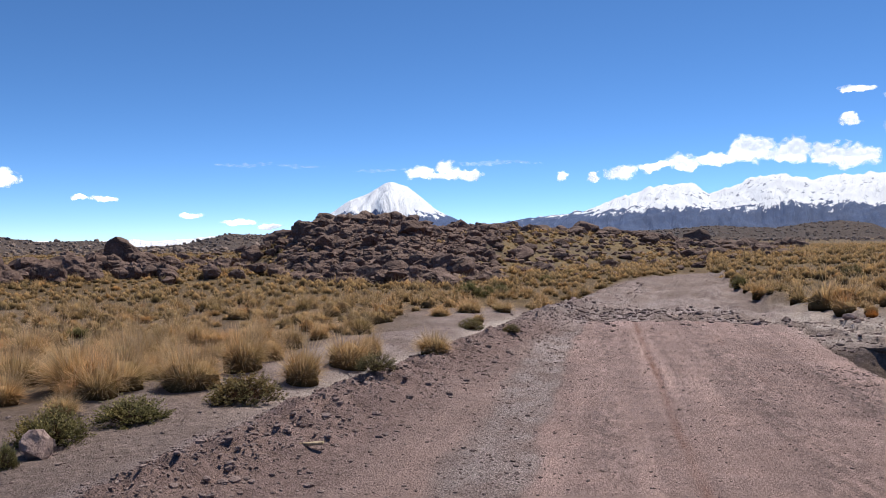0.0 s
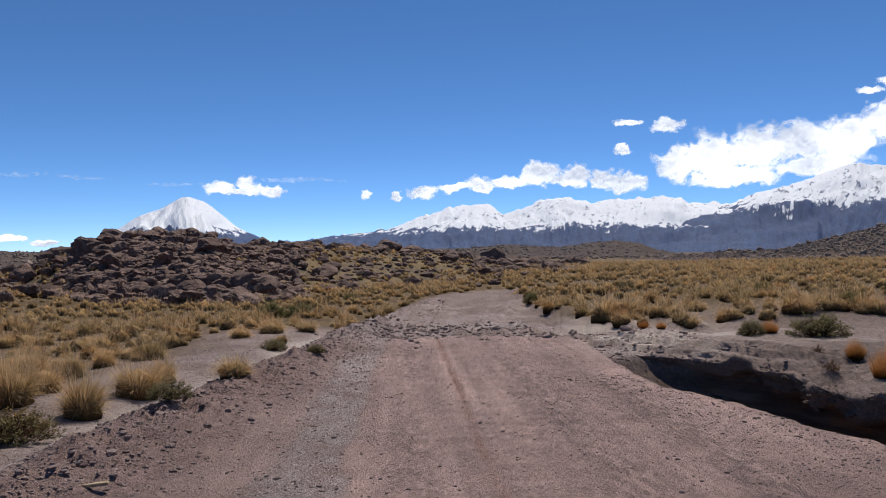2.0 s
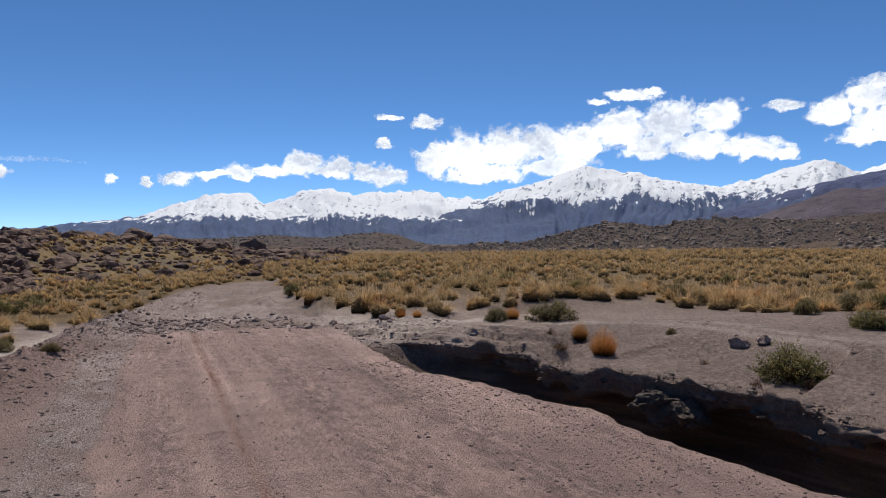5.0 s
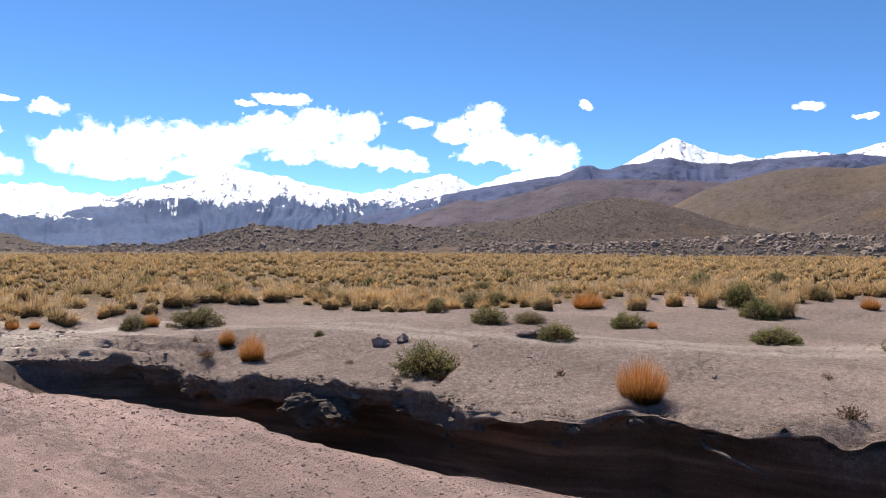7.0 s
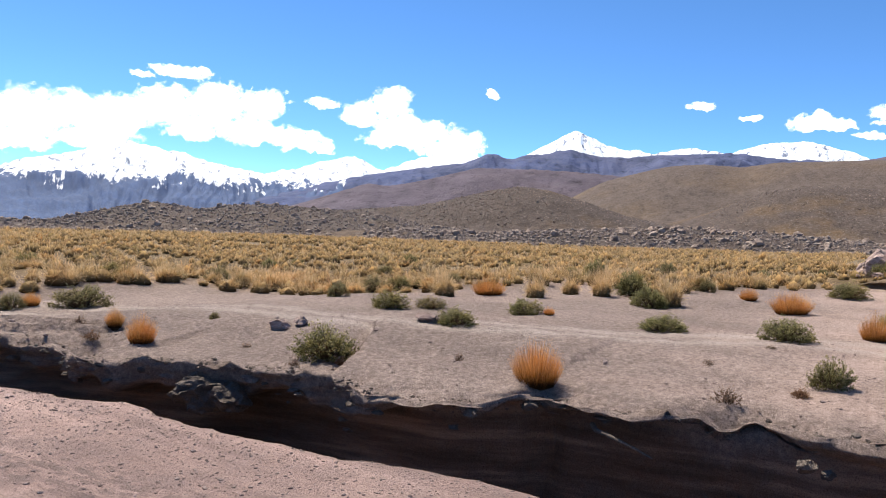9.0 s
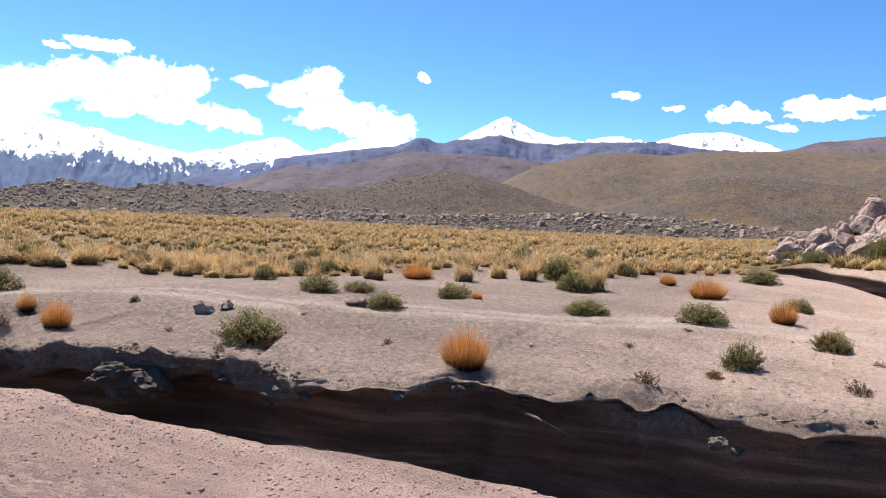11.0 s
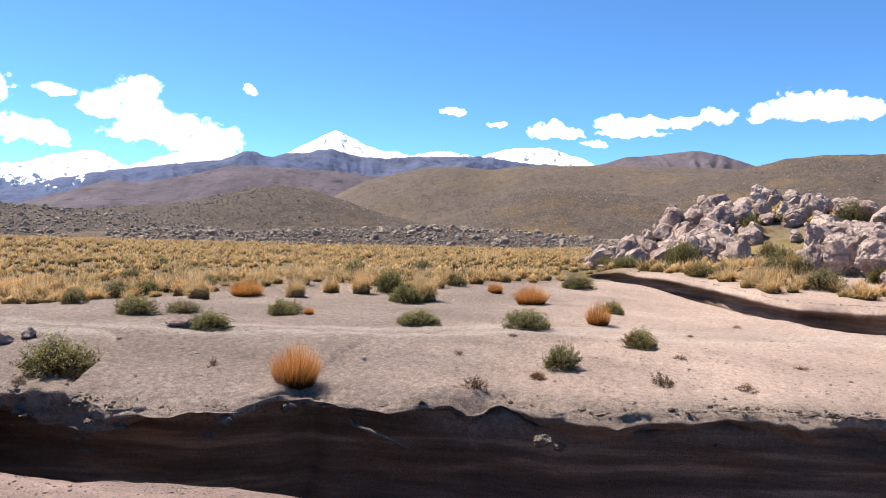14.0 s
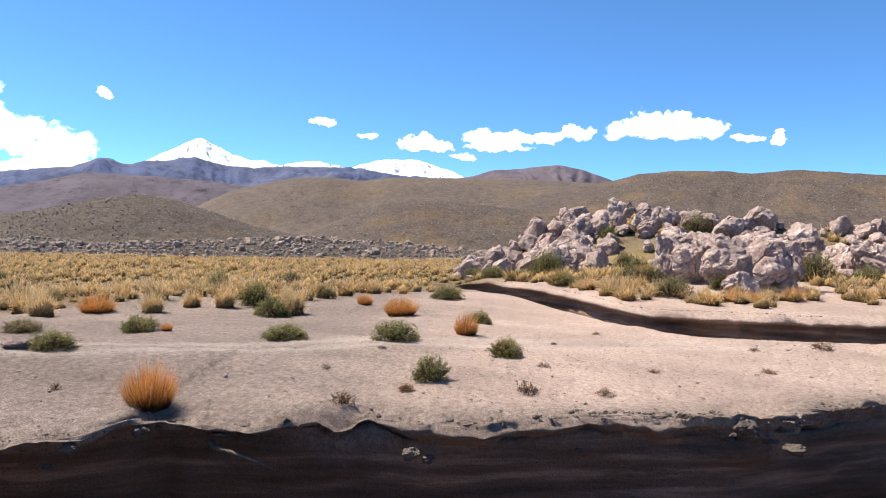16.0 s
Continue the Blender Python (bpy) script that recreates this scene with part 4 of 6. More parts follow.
def tuft_arrays(seed, blades, height, foot, lean, width, segs=2, droop=0.25):
    """A tussock of tapering blades, as vertices, triangles and the place from foot to tip."""
    g = np.random.default_rng(seed)
    V, F, U = [], [], []
    for _ in range(blades):
        a, q = g.uniform(0, 2 * np.pi), np.sqrt(g.uniform(0, 1))
        ox, oy = foot * q * np.cos(a), foot * q * np.sin(a)
        a2 = a + g.normal(0, 0.5)
        tilt = lean * (0.12 + 1.5 * q) * g.uniform(0.65, 1.2)
        h = height * (0.42 + 0.68 * g.uniform(0, 1) ** 0.8) * (1.12 - 0.5 * q)
        dx, dy = np.cos(a2), np.sin(a2)
        w = width * g.uniform(0.7, 1.2)
        side = a2 + np.pi / 2 + g.normal(0, 0.9)
        px, py = np.cos(side) * w / 2, np.sin(side) * w / 2
        n = len(V)
        for k in range(segs):
            u = k / segs
            out = np.sin(tilt) * h * u + droop * h * np.sin(tilt) * u * u
            up = np.cos(tilt) * h * u - 0.5 * droop * h * np.sin(tilt) * u * u
            t = 1 - 0.55 * u
            x, y = ox + dx * out, oy + dy * out
            V += [(x - px * t, y - py * t, up - 0.03), (x + px * t, y + py * t, up - 0.03)]
            U += [u, u]
        out = np.sin(tilt) * h * (1 + droop)
        V.append((ox + dx * out, oy + dy * out, np.cos(tilt) * h - 0.5 * droop * h * np.sin(tilt)))
        U.append(1.0)
        for k in range(segs - 1):
            i = n + 2 * k
            F += [(i, i + 1, i + 3), (i, i + 3, i + 2)]
        i = n + 2 * (segs - 1)
        F.append((i, i + 1, i + 2))
    return np.array(V), np.array(F), np.array(U)


def dome_arrays(seed, blades, width, core=True, segs=2):
    """A mop-headed tussock: blades arching out of a small foot over a dark core. Vertices, triangles, place from foot to tip."""
    g = np.random.default_rng(seed)
    V, F, U = [], [], []
    lump = g.uniform(0.82, 1.1, 8)
    for _ in range(blades):
        a = g.uniform(0, 2 * np.pi)
        th = np.arccos(1 - 0.80 * g.uniform(0, 1))
        q = 0.24 * np.sqrt(g.uniform(0, 1))
        root = np.array([q * np.cos(a), q * np.sin(a), -0.03])
        turn = a + g.normal(0, 0.35)
        L = lump[int(a / 6.2832 * 7.99)] * g.uniform(0.70, 1.06) * (1.0 - 0.22 * th)
        side = turn + np.pi / 2 + g.normal(0, 0.7)
        s = np.array([np.cos(side), np.sin(side), g.normal(0, 0.3)]) * width * g.uniform(0.7, 1.3) / 2
        p, n = root, len(V)
        for k in range(segs):
            u = k / segs
            V += [p - s * (1 - 0.45 * u), p + s * (1 - 0.45 * u)]
            U += [u, u]
            bend = th * (0.45 + 1.1 * (k + 0.5) / segs) + 0.15 * g.normal()
            p = p + np.array([np.cos(turn) * np.sin(bend), np.sin(turn) * np.sin(bend), np.cos(bend)]) * L / segs
        V.append(p)
        U.append(1.0)
        for k in range(segs - 1):
            i = n + 2 * k
            F += [(i, i + 1, i + 3), (i, i + 3, i + 2)]
        i = n + 2 * (segs - 1)
        F.append((i, i + 1, i + 2))
    arrays = unit((np.array(V), np.array(F), np.array(U)))
    if not core:
        return arrays
    v, f, u = core_arrays(seed, 1, *((0.27, 0.55, 0.2, 0.4) if segs == 1 else (0.28, 0.55, 0.18, 0.36)))
    n = len(arrays[0])
    return np.concatenate([arrays[0], v]), np.concatenate([arrays[1], f + n]), np.concatenate([arrays[2], u])


def core_arrays(seed, level, wide=0.23, tall=0.42, low=0.15, rise=0.3):
    """The matted heart of a tussock, a rough low dome."""
    bm = bmesh.new()
    bmesh.ops.create_icosphere(bm, subdivisions=level, radius=1.0)
    bmesh.ops.delete(bm, geom=[v for v in bm.verts if v.co.z < -0.6], context="VERTS")
    bmesh.ops.triangulate(bm, faces=bm.faces[:])
    bm.verts.index_update()
    v = np.array([tuple(w.co * (1 + 0.35 * noise.noise(w.co * 2.5 + Vector((seed * 1.7, 0, 0))))) for w in bm.verts])
    f = np.array([[w.index for w in fa.verts] for fa in bm.faces])
    bm.free()
    # low part darker still, so the tussock's inner shade is in its colour
    return v * (wide, wide, tall), f, np.clip(low + rise * v[:, 2], 0.04, low + rise)


def shrub_arrays(seed, twigs, leaves, size=0.5, leaf=0.035, dense=0.75):
    """A low dome of twigs set with small leaves; unit width 1, height about `size`."""
    g = np.random.default_rng(seed)
    V, F, U = [], [], []

    def quad(c, d, s, w, u):
        n = len(V)
        V.extend([c - s * w, c + s * w, c + d])
        U.extend([u, u, min(1.0, u + 0.15)])
        F.append((n, n + 1, n + 2))
    lump = g.uniform(0.72, 1.08, 9)
    for _ in range(twigs):
        a = g.uniform(0, 2 * np.pi)
        up = g.uniform(0.02, 1.0)
        d = np.array([np.cos(a) * np.sqrt(1 - up * up), np.sin(a) * np.sqrt(1 - up * up), up])
        reach = lump[int(a / (2 * np.pi) * 8.99)] * g.uniform(dense, 1.0)
        tip = d * (0.5, 0.5, size) * reach
        root = np.array([d[0] * 0.08, d[1] * 0.08, -0.02])
        s = np.cross(d, (0.3, 0.2, 1.0))
        s /= np.linalg.norm(s) + 1e-6
        n = len(V)
        V.extend([root - s * 0.007, root + s * 0.007, tip])
        U.extend([0.0, 0.0, 0.3])
        F.append((n, n + 1, n + 2))
        for _ in range(leaves):
            u = g.uniform(0.62, 1.03)
            c = root + (tip - root) * u + g.normal(0, 0.016, 3)
            ld = d * 0.8 + g.normal(0, 0.6, 3) + (0, 0, 0.5)
            ld = ld / np.linalg.norm(ld) * leaf * g.uniform(0.7, 1.4)
            ls = np.cross(ld, g.normal(0, 1, 3))
            ls /= np.linalg.norm(ls) + 1e-6
            # leaf tone rises towards the twig's end and the dome's top
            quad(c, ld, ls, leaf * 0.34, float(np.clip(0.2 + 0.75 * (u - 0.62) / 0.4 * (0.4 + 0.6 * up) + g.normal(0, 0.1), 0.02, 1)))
    return np.array(V), np.array(F), np.array(U)


def unit(arrays):
    """The same plant, one wide and one high."""
    v = arrays[0].copy()
    wide = np.percentile(np.hypot(v[:, 0], v[:, 1]), 97) * 2
    v[:, :2] /= wide
    v[:, 2] /= np.percentile(v[:, 2], 99)
    return (v, *arrays[1:])


def plant_mesh(name, arrays, material):
    return mesh_np(name, arrays[0], arrays[1], material, arrays[2], smooth=False)


def surface(key, az, r):
    """Height of the ground or of a hill over it, whichever is higher."""
    az, r = np.atleast_1d(np.asarray(az, float)), np.atleast_1d(np.asarray(r, float))
    A, R, Z, fr, ri = HILLS[key]
    j = np.clip(np.searchsorted(A, az), 1, len(A) - 1)
    on = np.array([np.interp(d, R[:, k], Z[:, k]) for d, k in zip(r, j)])
    return np.maximum(on, ground(*polar(az, r)))


def on_hill(key, az, r):
    x, y = polar(az, r)
    return float(x), float(y), float(surface(key, az, r)[0])


# ---- grass tussocks ----
NEAR_TUFT = [dome_arrays(k, 1250, 0.0115, False) for k in range(6)]
MID_TUFT = [dome_arrays(20 + k, 210, 0.023) for k in range(6)]
FAR_TUFT = [dome_arrays(40 + k, 32, 0.075, True, 1) for k in range(5)]


def prototype(name, *parts):
    """A plant whose parts are meshes under it; it is copied to each place and then dropped."""
    ob = bpy.data.objects.new(name, None)
    scene.collection.objects.link(ob)
    ob.empty_display_size = 0.2
    for part_name, me in parts:
        new(part_name, me).parent = ob
    return ob


def place(name, proto, x, y, z, width, height, turn, label, category, group):
    ob = copy_thing(proto, pose(x, y, z, 0, 0, math.degrees(turn)))
    ob.name = name
    ob.scale = (width, width, height)
    return tagged(ob, label, category, group)


def tussock(arrays, material, k):
    return prototype("grass_tussock", ("tuft", plant_mesh("tuft", arrays, material)), ("dead_base", plant_mesh("dead_base", core_arrays(500 + k, 2, 0.3, 0.6, 0.2, 0.45), MAT_STRAW) if material == MAT_STRAW else plant_mesh("dead_base", core_arrays(500 + k, 2), MAT_DRY)))


def shrub(name, arrays, material):
    """Splits a shrub into its twigs, which start at the root, and its leaves."""
    v, f, u = arrays
    twig = (u[f] == 0).sum(1) == 2
    parts = []
    for part_name, faces, m in (("woody_frame", f[twig], MAT_DRY), ("foliage", f[~twig], material)):
        used, index = np.unique(faces, return_inverse=True)
        parts.append((part_name, plant_mesh(part_name, (v[used], index.reshape(-1, 3), u[used]), m)))
    return prototype(name, *parts)


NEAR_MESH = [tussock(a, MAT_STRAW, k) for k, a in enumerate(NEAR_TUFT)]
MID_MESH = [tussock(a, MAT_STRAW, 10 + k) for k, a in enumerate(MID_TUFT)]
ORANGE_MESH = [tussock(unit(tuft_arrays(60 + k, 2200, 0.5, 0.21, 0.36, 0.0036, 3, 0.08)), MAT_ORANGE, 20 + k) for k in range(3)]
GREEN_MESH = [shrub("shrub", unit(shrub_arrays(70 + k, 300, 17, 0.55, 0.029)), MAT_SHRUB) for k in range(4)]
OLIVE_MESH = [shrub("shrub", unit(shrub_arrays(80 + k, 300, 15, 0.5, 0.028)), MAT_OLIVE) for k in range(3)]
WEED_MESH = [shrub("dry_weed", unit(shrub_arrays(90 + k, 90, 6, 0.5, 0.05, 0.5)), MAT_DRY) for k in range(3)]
PROTOTYPES = NEAR_MESH + MID_MESH + ORANGE_MESH + GREEN_MESH + OLIVE_MESH + WEED_MESH


def sector(n, a0, a1, r0, r1):
    """n random places between two bearings and two distances, even over the area."""
    az, r = rng.uniform(a0, a1, n), np.sqrt(rng.uniform(r0 ** 2, r1 ** 2, n))
    x, y = polar(az, r)
    return az, r, x, y


MOUND_L, MOUND_R = "boulder_mound22", "boulder_mound23"

def scatter(step, a0, a1, r0, r1):
    """Places on a loose grid between two bearings and two distances."""
    g = np.arange(-r1, r1, step)
    x, y = (v.ravel() + rng.uniform(-0.48, 0.48, v.size) * step for v in np.meshgrid(g, g))
    r, az = np.hypot(x, y), np.degrees(np.arctan2(x, y))
    ok = (az > a0) & (az < a1) & (r > r0) & (r < r1)
    return az[ok], r[ok], x[ok], y[ok]


# the plain
grass = []
for step, near, far, lo, hi in ((0.52, 14, 27, 0.34, 0.82), (0.66, 27, 46, 0.4, 0.9), (1.1, 46, 108, 0.6, 1.25)):
    az, r, x, y = scatter(step, 8, 119, near, far)
    n = len(az)
    ok = (r > grass_line(az)) & ~((az > 86) & (r > 31)) & ~((az > 84) & (x < x_gully(y) + 1.0))
    ok &= rng.uniform(0, 1, n) < 0.76 + 0.8 * fbm(x * 0.15, y * 0.15, 3, 201)
    size = (lo + (hi - lo) * rng.uniform(0, 1, n) ** 1.5) * (1 + 0.25 * sstep(4, 0, r - grass_line(az)))
    grass.append(np.stack([r, x, y, size, ground(x, y)], -1)[ok])
# the field left of the road
az, r, x, y = scatter(0.6, -60, 12, 9, 42)
m = len(az)
b, roll = x - x_berm(y), rng.uniform(0, 1, (3, m))
ok = (b < -1.0) & ((b < -3.2) | ((b < -2.2) & (y < 8)) | (roll[0] < 0.03) | (y > 17.5)) & ~((y > 14) & (y < 17.5) & (b > -3.0) & (roll[1] > 0.3))
ok &= roll[2] < 0.74 + 1.0 * fbm(x * 0.22, y * 0.22, 3, 211) + 0.25 * (r > 14)
size = (0.42 + 0.75 * rng.uniform(0, 1, m) ** 1.4) * np.where(r < 14, 0.78, np.where(r < 24, 0.68, 0.62))
grass.append(np.stack([r, x, y, size, ground(x, y)], -1)[ok])
az, r, x, y = sector(5000, -62, -22, 44, 95)
grass.append(np.stack([r, x, y, rng.uniform(0.25, 0.5, 5000), surface("hill19", az, r)], -1))
# the slopes under the boulders
A, R, Z, fr, ri = HILLS[MOUND_L]
az = rng.uniform(-55, 16, 9000)
f0, r0 = np.interp(az, A, fr), np.interp(az, A, ri)
r = rng.uniform(f0, r0)
x, y = polar(az, r)
dense = np.where((az > -24) & (az < -8) & (r > f0 + 3), 0.10, 0.62)
ok = rng.uniform(0, 1, 9000) < dense * (0.6 + fbm(az * 0.5, r * 0.2, 2, 215))
grass.append(np.stack([r, x, y, rng.uniform(0.35, 0.75, 9000), surface(MOUND_L, az, r)], -1)[ok])
az, r = rng.uniform(84, 124, 1100), np.concatenate([rng.uniform(18.5, 26, 700), rng.uniform(26, 36, 400)])
x, y = polar(az, r)
grass.append(np.stack([r, x, y, rng.uniform(0.35, 0.85, 1100), surface(MOUND_R, az, r)], -1)[(x > x_gully(y) + 1.6) & ~((az > 100.3) & (az < 111) & (r > 20.6) & (r < 25)) & (rng.uniform(0, 1, 1100) < 0.55 + 1.4 * fbm(x * 0.4, y * 0.4, 3, 217))])
grass = np.concatenate(grass)
grass = grass[np.argsort(grass[:, 0])]
singles = 0
mid_rows, far_rows = [], []
for r, x, y, s, z in grass.tolist():
    turn, tall = rng.uniform(0, 6.28), s * rng.uniform(0.8, 1.25)
    if singles < 300:
        singles += 1
        place("grass_tussock", NEAR_MESH[singles % 6] if singles < 80 else MID_MESH[singles % 6], x, y, z, s * 1.0, tall * 0.54, turn, "golden dry bunch grass tussock on sandy soil", "grass", "grass tussocks")
    elif r < 22.5:
        mid_rows.append((int(rng.integers(6)), x, y, z, turn, s, s, tall * 0.54, 0))
    else:
        far_rows.append((int(rng.integers(5)), x, y, z, turn, s * 1.05, s * 1.05, tall * 0.52, 0))
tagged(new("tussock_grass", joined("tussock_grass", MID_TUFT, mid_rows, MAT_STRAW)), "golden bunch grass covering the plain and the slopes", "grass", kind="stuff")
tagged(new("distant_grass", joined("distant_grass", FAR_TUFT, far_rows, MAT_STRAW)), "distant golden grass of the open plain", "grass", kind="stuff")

# ---- plants set one by one: x, y, width, height ----
ORANGE = ((7.33, 3.63, 0.57, 0.44), (5.76, 8.52, 0.38, 0.36), (6.12, 9.69, 0.26, 0.26), (6.89, 13.55, 0.37, 0.26), (11.59, 5.54, 0.20, 0.14), (16.49, 2.46, 0.83, 0.45), (18.06, 3.59, 0.42, 0.31), (13.24, 0.77, 0.46, 0.43), (14.41, 8.40, 0.77, 0.41), (5.15, 15.56, 0.23, 0.18), (5.43, 15.25, 0.22, 0.15))
GREEN = ((6.80, 6.26, 0.80, 0.43), (8.93, 5.75, 0.61, 0.26), (10.34, 8.04, 0.69, 0.32), (11.41, 5.93, 0.69, 0.30), (11.46, 3.56, 0.83, 0.26), (11.64, 1.77, 0.77, 0.33), (8.88, 0.92, 0.43, 0.33), (16.72, 5.87, 0.88, 0.61), (15.17, 4.95, 0.86, 0.47), (20.73, 1.82, 0.96, 0.40), (10.77, 0.04, 0.51, 0.30), (15.61, 0.63, 0.60, 0.29), (19.60, 8.00, 0.85, 0.60))
OLIVE = ((7.57, 13.09, 1.07, 0.44), (6.54, 13.52, 0.52, 0.32), (10.83, 7.52, 0.59, 0.22), (11.16, 10.03, 0.52, 0.32), (7.13, 8.80, 0.17, 0.12), (14.20, 11.58, 0.73, 0.42), (18.66, 4.76, 0.59, 0.38), (-3.86, 7.48, 0.86, 0.30), (-2.27, 7.30, 0.43, 0.18), (-2.51, 14.55, 0.57, 0.23), (-1.29, 11.03, 0.28, 0.12))
LEFT_GREEN = ((-4.71, 5.57, 0.64, 0.32), (-4.48, 6.41, 0.74, 0.26), (-3.73, 21.18, 1.00, 0.50), (-2.89, 21.13, 0.82, 0.41), (4.45, 25.16, 0.63, 0.43), (-1.95, 27.36, 0.53, 0.25), (-4.49, 4.83, 0.21, 0.21), (-9.48, 11.96, 0.47, 0.21))
WEED = ((7.31, 4.64, 0.13, 0.11), (5.77, 9.98, 0.16, 0.16), (5.59, 9.39, 0.25, 0.15), (6.55, 7.43, 0.14, 0.08), (6.19, 6.20, 0.16, 0.12), (6.70, 5.96, 0.18, 0.12), (6.03, 5.79, 0.12, 0.06), (7.88, 1.75, 0.31, 0.18), (8.53, 1.15, 0.23, 0.11), (9.18, 2.26, 0.15, 0.09), (10.62, 1.82, 0.17, 0.07), (8.70, -0.24, 0.27, 0.16), (10.10, -0.47, 0.20, 0.08), (10.44, -1.99, 0.23, 0.08), (11.07, -3.71, 0.23, 0.09), (8.88, -1.13, 0.30, 0.10), (14.83, -1.69, 0.17, 0.09), (12.79, -0.75, 0.14, 0.06), (13.38, -4.24, 0.22, 0.09), (13.54, -5.43, 0.45, 0.18), (8.56, 1.18, 0.20, 0.09))
TUSSOCK = ((10.14, 15.69, 0.75, 0.46), (11.26, 15.63, 0.77, 0.53), (12.90, 14.87, 0.64, 0.54), (13.31, 14.23, 1.08, 0.63), (13.47, 13.12, 0.75, 0.55), (13.41, 8.95, 0.64, 0.57), (14.91, 7.47, 0.59, 0.56), (16.14, 7.17, 0.54, 0.46), (16.10, 6.38, 0.61, 0.53), (15.61, 4.67, 0.65, 0.65), (8.73, 15.61, 0.63, 0.38), (-4.82, 7.86, 0.69, 0.58), (-5.50, 7.60, 0.81, 0.55), (-4.64, 9.00, 0.75, 0.63), (-3.60, 8.53, 0.62, 0.57), (-3.42, 9.70, 0.76, 0.50), (-3.38, 10.60, 0.48, 0.40), (-2.01, 8.92, 0.53, 0.31), (-5.90, 7.44, 0.97, 0.63), (-6.99, 7.67, 0.77, 0.50))
LEFT_TUSSOCK = ((-6.35, 9.15, 0.65, 0.52), (-6.83, 11.60, 0.63, 0.47), (-5.89, 11.95, 0.62, 0.43), (-7.27, 11.42, 0.63, 0.47), (-4.82, 11.08, 0.47, 0.42), (-5.20, 13.43, 0.58, 0.20), (-2.24, 17.34, 0.61, 0.32), (-3.00, 17.02, 0.80, 0.37), (-3.44, 15.90, 0.57, 0.28), (-5.31, 6.45, 0.39, 0.26), (-6.15, 15.38, 0.51, 0.33), (-8.03, 11.57, 0.55, 0.44), (-7.65, 10.16, 0.59, 0.44), (-8.85, 10.12, 0.73, 0.52))
ROCKS = ((7.45, 7.77, 0.34, 0.15), (7.75, 7.67, 0.25, 0.13), (8.76, 6.11, 0.35, 0.16), (8.57, 3.33, 0.06, 0.06), (-4.53, 5.17, 0.32, 0.24), (4.08, 13.30, 0.21, 0.13), (4.42, 13.95, 0.18, 0.09))


def plant_all(rows, name, meshes, label, category, group, spread_by=1.0):
    for i, (x, y, w, h) in enumerate(rows):
        place(name, meshes[i % len(meshes)], x, y, float(ground(x, y)) - 0.01, w * spread_by, h * (1.0 if name == "grass_tussock" else 0.9), i * 2.4, label, category, group)


plant_all(ORANGE, "grass_tussock", ORANGE_MESH, "rusty orange bunch grass tussock on bare sand", "grass", "orange tussocks")
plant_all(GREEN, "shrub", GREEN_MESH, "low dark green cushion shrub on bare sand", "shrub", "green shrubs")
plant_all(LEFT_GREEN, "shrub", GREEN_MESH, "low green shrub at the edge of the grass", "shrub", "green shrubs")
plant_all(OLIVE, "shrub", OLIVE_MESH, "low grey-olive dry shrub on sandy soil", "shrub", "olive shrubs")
plant_all(WEED, "dry_weed", WEED_MESH, "small dried brown weed on bare sand", "weed", "dry weeds")
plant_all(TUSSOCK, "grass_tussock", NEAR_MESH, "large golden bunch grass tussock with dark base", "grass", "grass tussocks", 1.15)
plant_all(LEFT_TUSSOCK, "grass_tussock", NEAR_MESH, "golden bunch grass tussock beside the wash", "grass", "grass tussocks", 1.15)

az, r, x, y = scatter(2.3, 13, 84, 15, 34)
for i, (a, d, px, py) in enumerate(np.stack([az, r, x, y], -1).tolist()):
    if d > float(grass_line(a)) + 0.2 and rng.uniform() < (0.30 if d < float(grass_line(a)) + 5 else 0.10):
        w = rng.uniform(0.4, 0.85)
        kind = int(rng.integers(5))
        place("shrub", (GREEN_MESH + OLIVE_MESH)[kind + 1], px, py, float(ground(px, py)) - 0.02, w, w * rng.uniform(0.4, 0.6), i * 1.3,
              "low green shrub between golden tussocks" if kind < 3 else "grey-olive dry shrub between golden tussocks", "shrub", "shrubs in the grass")

# ---- boulders ----
ROCK_L = [boulder_mesh("boulder", 100 + k, 3, rng.uniform(0.65, 0.95), MAT_ROCK_DARK, 0.26, 24, False) for k in range(12)]
ROCK_R = [boulder_mesh("boulder", 200 + k, 4, rng.uniform(0.75, 1.0), MAT_ROCK_PINK, 0.17, 20, False, 0.06) for k in range(12)]
ROCK_R_SMALL = [boulder_mesh("boulder", 260 + k, 3, rng.uniform(0.75, 1.0), MAT_ROCK_PINK, 0.18, 20, False, 0.04) for k in range(12)]
ROCK_BIG = [boulder_mesh("boulder", 230 + k, 5, 0.9, MAT_ROCK_PINK, 0.17, 18, False, 0.09) for k in range(5)]
LOW = [tris_of(boulder_mesh("loose_rock", 300 + k, 2 if k < 2 else 1, 0.75, MAT_ROCK_DARK, 0.2, 10)) for k in range(6)]
TINY = [tris_of(boulder_mesh("loose_stone", 320 + k, 1, 0.7, MAT_STONE, 0.15, 4)) for k in range(6)]


def boulder_of(parent, meshes, x, y, z, size, flat=1.0, sink=0.25, tip=18):
    ob = new("boulder", meshes[int(rng.integers(len(meshes)))])
    ob.parent = parent
    ob.matrix_world = pose(x, y, z + size * (0.75 * flat - sink), rng.uniform(-tip, tip), rng.uniform(-tip, tip), rng.uniform(0, 360)) @ Matrix.Diagonal((size, size * rng.uniform(0.75, 1.15), size * flat, 1))
    return ob


def outcrop(label):
    ob = new("rock_outcrop")
    ob.empty_display_size = 0.5
    return tagged(ob, label, "rocks")


